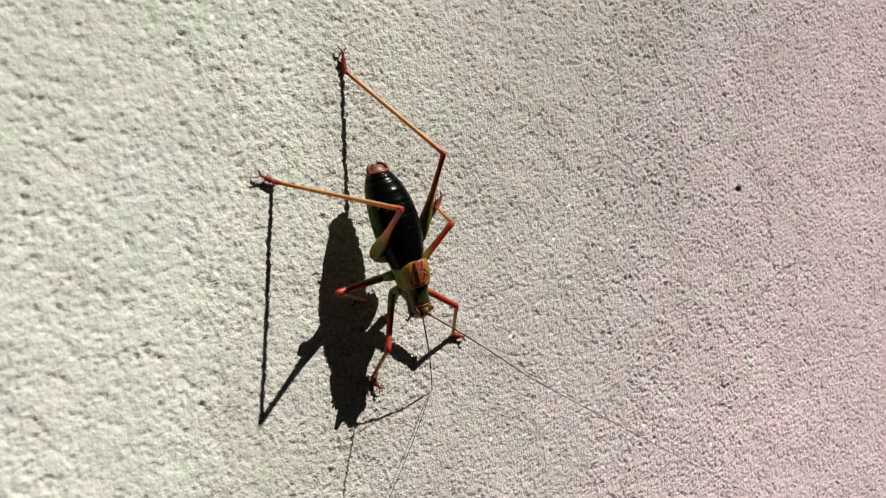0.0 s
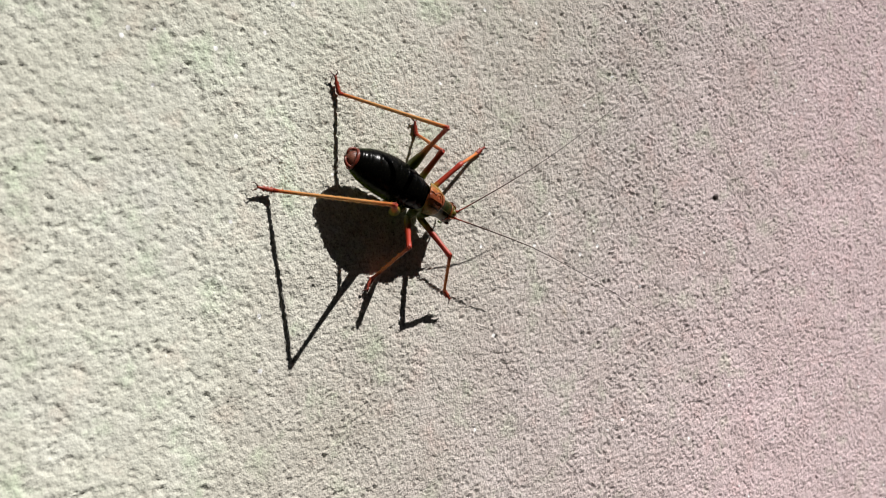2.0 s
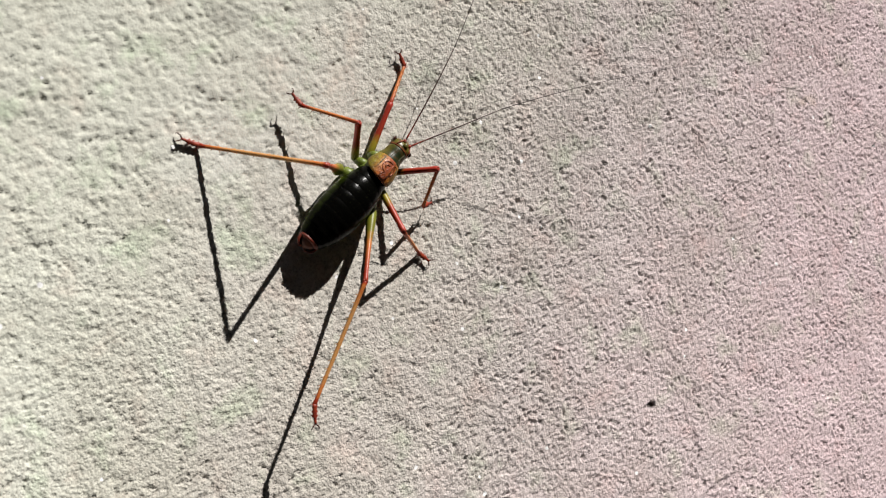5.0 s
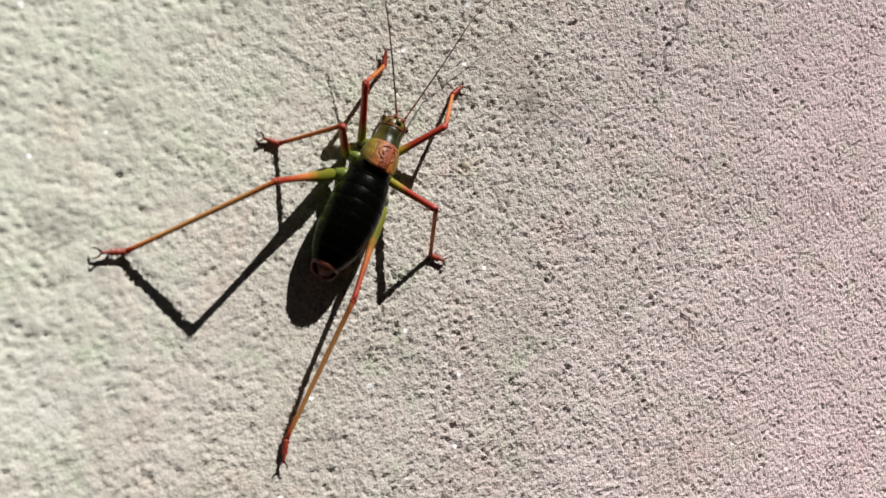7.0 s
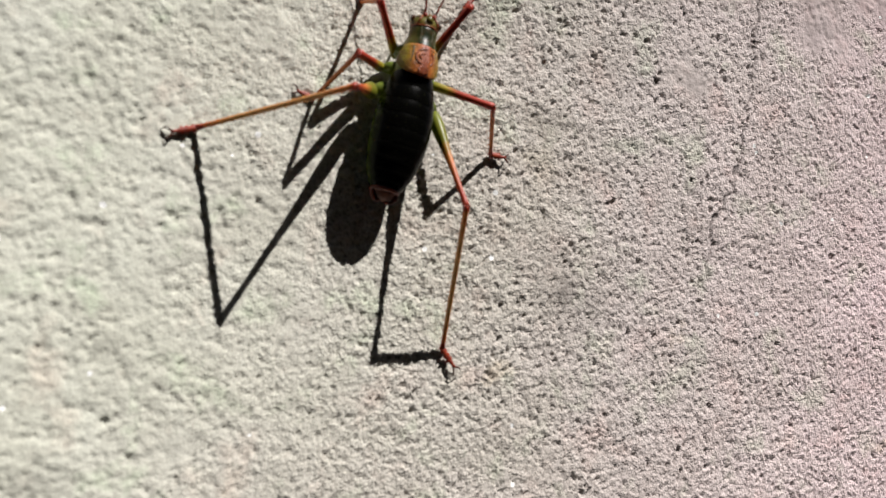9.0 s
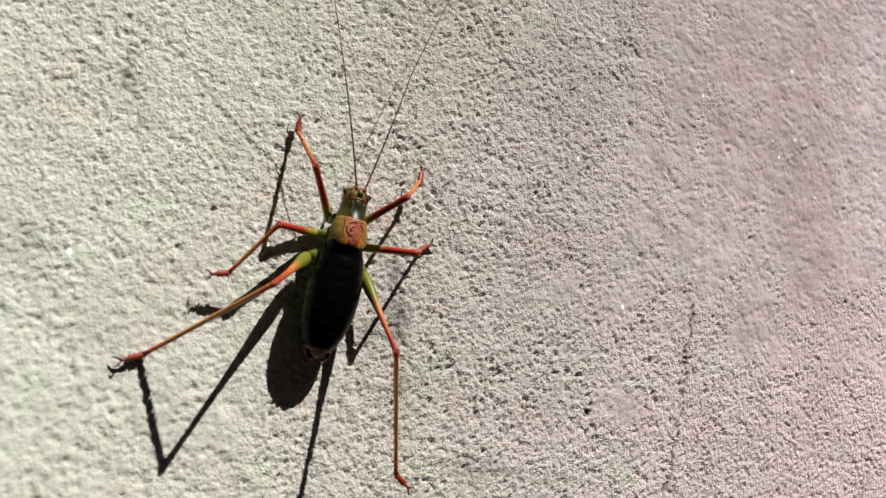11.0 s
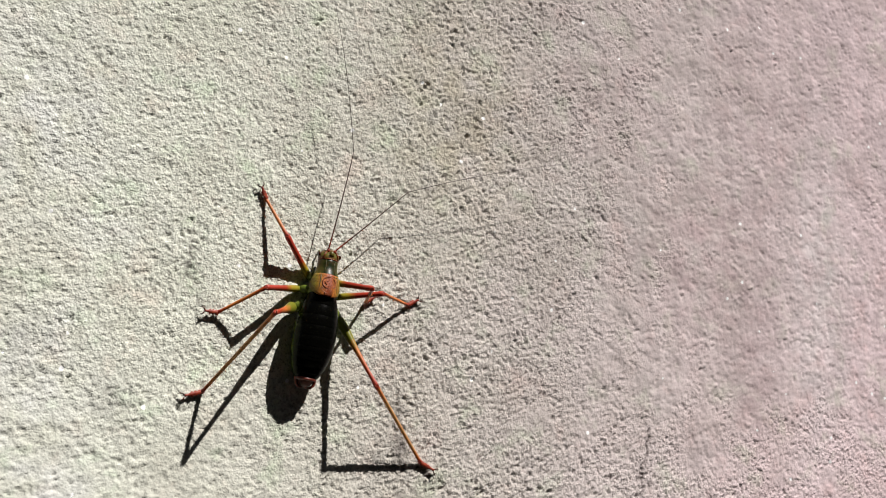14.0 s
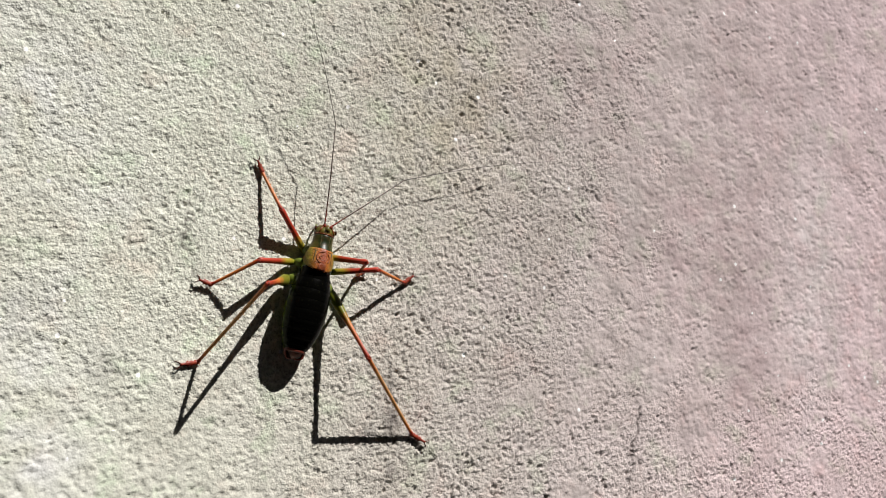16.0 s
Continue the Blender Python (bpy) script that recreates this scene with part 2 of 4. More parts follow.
M_CLAW = shell_material("dark_claw", (0.04, 0.012, 0.008), (0.10, 0.025, 0.012), 0.3, 3000)
M_FEELER = limb_material("feeler_skin", [(0.02, RED), (0.10, (0.12, 0.03, 0.015)), (0.22, (0.03, 0.014, 0.010)), (1.0, (0.022, 0.012, 0.009))], 12.0)
M_FEELER_END = shell_material("dark_feeler_skin", (0.016, 0.010, 0.008), (0.03, 0.016, 0.011), 0.5, 1600, 0.0)


# ---- mesh helpers ----
def part(name, bm, material, parent, label=""):
    """Links a bmesh as one smooth mesh object under a thing or a part."""
    mesh = bpy.data.meshes.new(name)
    bmesh.ops.recalc_face_normals(bm, faces=bm.faces)
    bm.to_mesh(mesh)
    bm.free()
    mesh.polygons.foreach_set("use_smooth", [True] * len(mesh.polygons))
    mesh.materials.append(material)
    ob = new(name, mesh)
    ob.parent = parent
    return tagged(ob, label)


def loft(bm, rings, sides=14):
    """A closed skin over rings of (centre, half width, half height, width axis, height axis), in millimetres."""
    loops = []
    for centre, rx, rz, ax, az in rings:
        loops.append([bm.verts.new((Vector(centre) + Vector(ax) * rx * math.cos(a) + Vector(az) * rz * math.sin(a)) / 1000)
                      for a in (2 * math.pi * k / sides for k in range(sides))])
    for a, b in zip(loops, loops[1:]):
        for k in range(sides):
            bm.faces.new((a[k], a[(k + 1) % sides], b[(k + 1) % sides], b[k]))
    bm.faces.new(loops[0])
    bm.faces.new(loops[-1])
    return bm


def tube(bm, points, radii, sides=8):
    """A round tube through points, in millimetres."""
    points = [Vector(p) for p in points]
    rings = []
    for k, p in enumerate(points):
        way = (points[min(k + 1, len(points) - 1)] - points[max(k - 1, 0)]).normalized()
        ax = way.cross(Vector((0.13, 0.21, 0.97)))
        ax = ax.normalized() if ax.length > 0.05 else way.cross(Vector((1, 0, 0))).normalized()
        rings.append((p, radii[k], radii[k], ax, ax.cross(way)))
    return loft(bm, rings, sides)


def along_y(bm, rows, sides=20):
    """A skin along the y axis: rows of (y, half width, half height, centre height)."""
    return loft(bm, [((0, y, zc), rx, rz, (1, 0, 0), (0, 0, 1)) for y, rx, rz, zc in rows], sides)


def ball(bm, centre, size, turn=(0, 0, 0), segments=18):
    m = Matrix.LocRotScale(Vector(centre) / 1000, Euler([radians(a) for a in turn]), Vector(size) / 1000)
    bmesh.ops.create_uvsphere(bm, u_segments=segments, v_segments=segments * 2 // 3, radius=1.0, matrix=m)
    return bm


# ---- the wall and the ground ----
def smooth_field(rng, shape, step, size, stretch=1.0):
    """Random relief whose lumps are about size millimetres wide (stretch times as high), on a grid of that step: mean 0, deviation 1."""
    field = rng.standard_normal(shape)
    fy, fx = np.fft.fftfreq(shape[0], step), np.fft.rfftfreq(shape[1], step)
    keep = np.exp(-0.5 * (((fy[:, None] * stretch) ** 2 + fx[None, :] ** 2) * (size * 1.5) ** 2))
    field = np.fft.irfft2(np.fft.rfft2(field) * keep, shape)
    return (field - field.mean()) / field.std()


def line_distance(X, Z, points):
    """How far each grid point lies from a polyline, in millimetres."""
    best = np.full(X.shape, 1e9)
    for (ax, az), (bx, bz) in zip(points, points[1:]):
        dx, dz = bx - ax, bz - az
        u = np.clip(((X - ax) * dx + (Z - az) * dz) / (dx * dx + dz * dz), 0, 1)
        best = np.minimum(best, np.hypot(X - ax - u * dx, Z - az - u * dz))
    return best


# hairline cracks: points in millimetres, half width, depth, darkness
CRACKS = [
    ([(55.0, 45.2), (54.8, 42), (54.2, 39.7), (54.1, 37), (53.4, 34.2), (52.4, 28.8), (51.6, 26), (49.9, 22.5), (47.2, 18), (46.9, 13)], 0.16, 0.22, 1.0),
    ([(61.6, -57.6), (57.5, -57.6), (53.3, -58.8), (50.2, -60.6), (47.2, -63), (45.5, -66)], 0.3, 0.12, 0.35),
    ([(47, -49), (48.4, -50.8), (49.6, -52.6), (50.3, -55)], 0.25, 0.12, 0.45),
    ([(-9.2, 63.2), (-9.5, 61), (-9.1, 58.5), (-7.6, 55.8)], 0.17, 0.12, 0.85),
    ([(52, 78), (50.5, 84), (46.5, 90), (45, 98)], 0.4, 0.08, 0.25),
]
# pits: place, radius, depth, darkness
PITS = [(41.5, -47.0, 0.55, 0.4, 1.5), (40.25, 32.8, 0.48, 0.3, 1.3), (54.3, 39.8, 0.34, 0.25, 1.0), (54.8, 44.9, 0.3, 0.2, 0.8),
        (11.5, -47.3, 0.3, 0.25, 0.8), (45.4, 17.0, 0.35, 0.2, 0.6)]
# soft grey smudges: place, half width, half height, lean, darkness
SMUDGES = [(29.3, 10.8, 4.2, 3.0, 0.6, 0.34), (26.3, 27.2, 3.0, 1.6, 0.3, 0.28), (17.2, 42.0, 1.2, 5.0, 0.1, 0.7), (14.8, 39.0, 2.0, 3.5, 0.0, 0.35), (8.0, -8.0, 2.0, 1.5, 0.3, 0.35),
           (27.0, 84.5, 6.0, 3.0, 0.0, 0.22), (34.6, 67.0, 5.0, 4.0, 0.0, 0.2), (44.5, 90.5, 3.0, 6.0, 0.3, 0.22), (47.0, 17.0, 3.0, 2.0, 0.4, 0.2),
           (-16.5, -4.2, 2.5, 1.4, 0.2, 0.3), (29.5, -10.0, 1.5, 5.0, 0.2, 0.16), (52.0, 72.0, 6.0, 9.0, 0.2, 0.16), (68.5, 86.0, 2.2, 9.0, 0.1, 0.26), (71.5, 70.0, 2.4, 13.0, 0.12, 0.28), (76.0, 60.0, 1.8, 12.0, 0.1, 0.2), (64.0, 95.0, 2.0, 10.0, 0.1, 0.2), (81.0, 85.0, 1.6, 16.0, 0.08, 0.14), (58.0, 88.0, 1.6, 5.0, 0.2, 0.2), (45.0, 74.0, 2.2, 4.0, 0.3, 0.22), (33.0, 50.0, 3.0, 8.0, -0.3, 0.14), (38.0, 72.0, 6.0, 26.0, 0.05, 0.13),
           (17.5, 36.5, 1.6, 3.5, 0.05, 0.42), (-15.9, 44.6, 4.0, 3.0, 0.2, 0.26), (-25.0, 51.0, 3.0, 3.0, 0.0, 0.2), (-12.0, 4.0, 2.5, 2.0, 0.3, 0.2), (74.5, 58.0, 1.6, 16.0, 0.05, 0.16), (78.5, 66.0, 1.2, 14.0, 0.05, 0.12)]


# whitish bloom on the cement: place, half width, half height, strength
BLOOM = [(-57.0, -75.0, 9.0, 7.0, 0.22), (-48.0, -52.0, 7.0, 9.0, 0.3), (-15.0, -18.0, 6.0, 6.0, 0.22), (-27.0, 76.0, 10.0, 12.0, 0.6), (-19.0, 64.0, 6.0, 5.0, 0.35), (-24.0, 47.0, 6.0, 9.0, 0.6), (-22.5, 35.0, 5.0, 6.0, 0.8), (88.0, 70.0, 7.0, 26.0, 0.35)]

# rose and ochre tints in the cement: the same five numbers
BLUSH = [(66.0, 70.0, 14.0, 14.0, 0.75), (77.0, 96.0, 13.0, 20.0, 0.5), (48.0, 92.0, 12.0, 14.0, 0.4), (64.0, 50.0, 8.0, 14.0, 0.2), (75.0, 60.0, 5.0, 26.0, 0.7)]
OCHRE = [(23.0, 84.0, 10.0, 15.0, 0.5), (26.0, 24.0, 4.0, 5.0, 0.25)]


def patches(X, Z, rows, cloud):
    """Soft-edged uneven patches on the wall, from 0 to about 1."""
    out = np.zeros(X.shape)
    for x, z, w, h, much in rows:
        out = np.maximum(out, much * np.exp(-((X - x) / w) ** 2 - ((Z - z) / h) ** 2) * np.clip(0.8 + 0.35 * cloud, 0, 1.4))
    return out


def make_wall():
    step = 0.19
    x0, x1, z0, z1 = -72.0, 117.0, -107.0, 129.0
    fx, fz = np.arange(x0, x1 + step / 2, step), np.arange(z0, z1 + step / 2, step)
    xs = np.concatenate((x0 - np.geomspace(2500, 3, 14), fx, x1 + np.geomspace(3, 2500, 14)))
    zs = np.concatenate((z0 - np.geomspace(1287, 3, 14), fz, z1 + np.geomspace(3, 1100, 14)))
    rng = np.random.default_rng(11)
    shape = (len(fz), len(fx))
    X, Z = np.meshgrid(fx, fz)
    # calm: worn smoother towards one side and towards the upper far part
    drift = 3.0 * smooth_field(rng, shape, step, 6.0)
    calm = 0.85 * np.clip((10.0 - X + drift) / 18.0, 0, 1) * np.clip((52.0 - Z) / 20.0, 0, 1) * np.clip((Z + 40.0) / 25.0, 0, 1)
    calm = np.maximum(calm, 0.6 * np.clip((-28.0 - X + drift) / 20.0, 0, 1))
    trowelled = np.clip((X - 36.0 + 2 * drift) / 26.0, 0, 1) * np.clip((Z - 37.0 + 2 * drift) / 15.0, 0, 1)
    # coarse grains with flat tops: the gaps between them are deep, their tops are worn level
    wide, mid, small = smooth_field(rng, shape, step, 1.0), smooth_field(rng, shape, step, 0.44), smooth_field(rng, shape, step, 0.27)
    patch = smooth_field(rng, shape, step, 3.5)
    rough = (1.0 - 0.30 * calm) * (1.0 + 0.40 * np.clip((X - 2.0) / 16.0, 0, 1)) * (1.0 + 0.18 * patch)
    rough = np.clip(rough * (1.0 - 0.58 * trowelled), 0.15, 2.0)
    size = np.clip(calm + 0.8 * trowelled, 0, 1)
    # level grains, with small deep gaps scattered between them, more in some patches than in others
    grain = mid * (0.34 + 0.30 * size) + wide * (0.10 + 0.40 * size) + small * (0.92 - 0.62 * size)
    grain = np.where(grain > -0.1, -0.1 + 0.42 * (grain + 0.1), -0.1 + 1.25 * (grain + 0.1)) * (1 + 0.3 * calm)
    gaps = np.clip(-grain - 0.70 - 0.09 * patch - 0.1 * trowelled, 0, 0.62)
    # pinholes, thick in some patches and rare in others
    holes = np.clip(smooth_field(rng, shape, step, 0.26) - 1.15 - 0.22 * patch - 0.5 * trowelled, 0, 0.8)
    relief = (0.042 * grain - 0.10 * gaps - 0.11 * holes) * rough
    relief += 0.014 * wide + 0.022 * smooth_field(rng, shape, step, 4.0) + 0.025 * smooth_field(rng, shape, step, 10.0) + 0.02 * smooth_field(rng, shape, step, 30.0)
    streaks = 0.6 * smooth_field(rng, shape, step, 3.6, 4.0) + 0.5 * smooth_field(rng, shape, step, 1.6, 0.5) + 0.6 * smooth_field(rng, shape, step, 3.0)
    relief += trowelled * (0.02 * streaks + 0.05 * np.clip(smooth_field(rng, shape, step, 0.8, 0.6) - 1.0, 0, 2) * np.clip(patch, 0, 2))
    wob = smooth_field(rng, shape, step, 1.6)
    stain = (0.34 * np.clip(gaps - 0.08, 0, 1) + 0.29 * holes) * rough
    stain = np.maximum(stain, 0.13 * trowelled * np.clip(0.9 - streaks, 0, 1.8))
    # rain has drawn faint upright streaks down the smoothed part
    run = smooth_field(rng, shape, step, 1.3, 7.0) + 0.5 * smooth_field(rng, shape, step, 0.6, 3.0)
    stain = np.maximum(stain, 0.13 * np.clip((X - 40.0 + 2 * drift) / 20.0, 0, 1) * np.clip((Z - 36.0) / 14.0, 0, 1) * np.clip(run - 0.2, 0, 1.6))
    for points, half, depth, dark in CRACKS:
        d = line_distance(X + 0.35 * wob, Z, points)
        g = np.exp(-(d / half) ** 2)
        relief -= depth * g
        stain = np.maximum(stain, dark * np.exp(-(d / (half * 1.4)) ** 2) * (0.6 + 0.4 * np.clip(wob + 0.5, 0, 1)))
    for x, z, r, depth, dark in PITS:
        d = np.hypot(X - x + 0.1 * wob, (Z - z) * 1.5)
        relief -= depth * np.exp(-(d / r) ** 4)
        stain = np.maximum(stain, dark * np.exp(-(d / (r * 1.1)) ** 4))
    cloud = smooth_field(rng, shape, step, 3.0)
    for x, z, w, h, lean, dark in SMUDGES:
        u, v = X - x + lean * (Z - z), Z - z
        stain = np.maximum(stain, dark * np.exp(-(u / w) ** 2 - (v / h) ** 2) * np.clip(0.75 + 0.55 * cloud, 0.05, 1.6))
    tints = {name: patches(X, Z, rows, cloud) for name, rows in (("bloom", BLOOM), ("blush", BLUSH), ("ochre", OCHRE))}
    relief -= relief.mean()
    edge = np.minimum(np.minimum(X - x0, x1 - X), np.minimum(Z - z0, z1 - Z))
    relief *= np.clip(edge / 6.0, 0, 1)
    nx, nz = len(xs), len(zs)
    out = np.zeros((nz, nx))
    out[14:-14, 14:-14] = relief
    GX, GZ = np.meshgrid(xs, zs)
    front = np.stack((GX, -out, GZ), -1).reshape(-1, 3) / 1000
    idx = np.arange(nx * nz).reshape(nz, nx)
    quads = np.stack((idx[:-1, :-1], idx[:-1, 1:], idx[1:, 1:], idx[1:, :-1]), -1).reshape(-1, 4)
    # the back and the four edges close the slab
    rim = np.concatenate((idx[0, :-1], idx[:-1, -1], idx[-1, :0:-1], idx[:0:-1, 0]))
    back = front[rim].copy()
    back[:, 1] = 0.25
    first = len(front)
    n = len(rim)
    k = np.arange(n)
    sides = np.stack((rim, first + k, first + (k + 1) % n, rim[(k + 1) % n]), -1)
    verts = np.concatenate((front, back))
    quads = np.concatenate((quads, sides))
    mesh = bpy.data.meshes.new("wall_north")
    mesh.vertices.add(len(verts))
    mesh.vertices.foreach_set("co", verts.ravel())
    loops = np.concatenate((quads.ravel(), (first + k)[::-1]))
    mesh.loops.add(len(loops))
    mesh.loops.foreach_set("vertex_index", loops.astype(np.int32))
    mesh.polygons.add(len(quads) + 1)
    mesh.polygons.foreach_set("loop_start", np.concatenate((np.arange(len(quads)) * 4, [len(quads) * 4])).astype(np.int32))
    mesh.update(calc_edges=True)
    mesh.polygons.foreach_set("use_smooth", np.concatenate((np.ones(len(quads) - n), np.zeros(n + 1))).astype(bool))
    for name, values in {"stain": stain, "calm": np.maximum(calm, 0.9 * trowelled), **tints}.items():
        full = np.zeros((nz, nx))
        full[14:-14, 14:-14] = values
        mesh.attributes.new(name, "FLOAT", "POINT").data.foreach_set("value", np.concatenate((full.ravel(), np.zeros(n))))
    mesh.materials.append(M_WALL)
    ob = new("wall_north", mesh)
    ob.location = (0, 0, WALL_UP)
    return tagged(ob, "rough pale cement-rendered outside wall with hairline cracks", "wall", kind="structure")


make_wall()
bm = bmesh.new()
bmesh.ops.create_grid(bm, x_segments=40, y_segments=40, size=400)
ground = part("ground", bm, M_GROUND, None)
tagged(ground, "bare dry earth at the foot of the wall", "ground", kind="structure")


bm = bmesh.new()
bmesh.ops.create_cube(bm, size=1.0, matrix=Matrix.LocRotScale((0, -2.55, 2.6), None, (24.0, 0.25, 5.2)))
bmesh.ops.bevel(bm, geom=bm.edges[:], offset=0.01, segments=2, affect="EDGES")
tagged(part("wall_south", bm, M_OPPOSITE, None), "plain dark rendered wall across the passage", "wall", kind="structure")


# ---- the bush cricket: millimetres, y to its head, z out of its back ----
HIPS = [(1.30, 1.45, -2.17), (2.28, -0.22, -1.85), (2.72, -2.55, -1.32)]
REACH = [(6.13, 5.25), (5.67, 6.15), (9.55, 13.20)]
cricket = tagged(new("bush_cricket"), "black and green bush cricket with long orange-red legs on the wall", "insect")


def make_trunk():
    rows = [(-0.9, 1.70, 1.62, 0.0), (-2.1, 2.06, 1.86, 0.0), (-3.3, 2.32, 2.02, 0.0), (-4.5, 2.46, 2.09, -0.01), (-5.7, 2.49, 2.08, -0.06), (-6.9, 2.42, 1.98, -0.16),
            (-8.0, 2.24, 1.78, -0.32), (-9.0, 2.00, 1.52, -0.52), (-9.8, 1.64, 1.22, -0.70), (-10.4, 1.28, 0.96, -0.82)]
    for (ya, xa, za, ha), (yb, xb, zb, hb) in zip(rows, rows[1:]):
        bm = bmesh.new()
        along_y(bm, [(ya + 0.30, xa * 0.92, za * 0.92, ha), (ya + 0.05, xa * 0.999, za * 0.999, ha), (ya * 0.5 + yb * 0.5, (xa + xb) / 2 * 1.003, (za + zb) / 2 * 1.003, (ha + hb) / 2),
                     (yb + 0.12, xb * 1.003, zb * 1.003, hb), (yb, xb * 1.001, zb * 1.001, hb), (yb - 0.03, xb * 0.993, zb * 0.993, hb)], 32)
        part("tergite", bm, M_BACK, cricket)
    bm = bmesh.new()
    along_y(bm, [(-10.1, 1.2, 0.92, -0.78), (-10.5, 1.08, 0.82, -0.84), (-10.85, 0.9, 0.68, -0.88), (-11.1, 0.68, 0.52, -0.92), (-11.25, 0.4, 0.32, -0.94), (-11.3, 0.15, 0.14, -0.94)], 22)
    tail = part("tail_plate", bm, M_PALE, cricket, "pale pink tip of the abdomen")
    bm = bmesh.new()
    tube(bm, [(1.12 * math.cos(a), -10.42, -0.80 + 0.88 * math.sin(a)) for a in np.linspace(-0.6, math.pi + 0.6, 26)], [0.2] * 26, 8)
    part("rim", bm, M_TAIL, tail, "rust-red rim")
    for s in (-1, 1):
        bm = bmesh.new()
        tube(bm, [(s * 0.9, -10.3, -0.6), (s * 1.06, -10.65, -0.62), (s * 1.0, -11.02, -0.66), (s * 0.74, -11.3, -0.7), (s * 0.4, -11.38, -0.76), (s * 0.12, -11.3, -0.84)], [0.24, 0.22, 0.19, 0.16, 0.13, 0.05], 10)
        part("cercus", bm, M_TAIL, cricket, "curved rust-red cercus")
    bm = bmesh.new()
    along_y(bm, [(-9.6, 0.9, 0.5, -1.25), (-10.3, 0.85, 0.45, -1.3), (-10.9, 0.6, 0.32, -1.28), (-11.2, 0.25, 0.15, -1.22)], 16)
    part("lower_plate", bm, M_TAIL, cricket, "rust-red plate under the tail")
    bm = bmesh.new()
    along_y(bm, [(2.9, 0.95, 1.0, -0.3), (2.1, 1.25, 1.35, -0.3), (0.6, 1.5, 1.52, -0.22), (-1.2, 1.75, 1.58, -0.1), (-2.6, 1.9, 1.66, -0.06), (-3.4, 1.86, 1.6, 0)], 26)
    part("thorax", bm, M_THORAX, cricket, "yellow-green underside of the thorax")
    # pronotum: a saddle, pinched in front of its raised hind edge
    bm = bmesh.new()
    along_y(bm, [(3.42, 0.96, 1.0, 0.0), (3.38, 1.12, 1.17, 0.03), (3.1, 1.17, 1.22, 0.05), (2.7, 1.18, 1.2, 0.06), (2.35, 1.2, 1.21, 0.07), (1.95, 1.29, 1.34, 0.1), (1.55, 1.4, 1.52, 0.14), (1.3, 1.46, 1.62, 0.16), (1.2, 1.42, 1.56, 0.16), (1.35, 1.28, 1.4, 0.12)], 30)
    collar = part("pronotum", bm, M_COLLAR, cricket, "shiny dark green pronotum with olive sides")
    for y, rx, rz, zc, mat in ((3.38, 1.15, 1.2, 0.03, M_VEIN), (1.27, 1.46, 1.62, 0.16, M_WING_EDGE)):
        bm = bmesh.new()
        tube(bm, [(rx * math.cos(a), y, zc + rz * math.sin(a)) for a in np.linspace(-0.6, math.pi + 0.6, 26)], [0.065] * 26, 6)
        part("margin", bm, mat, collar)
    for s in (-1, 1):
        bm = bmesh.new()
        tube(bm, [(s * 0.55, 3.25, 1.1), (s * 0.48, 2.7, 1.14), (s * 0.5, 2.2, 1.19), (s * 0.62, 1.6, 1.5)], [0.03, 0.05, 0.05, 0.03], 6)
        part("keel", bm, M_WING_EDGE, collar)


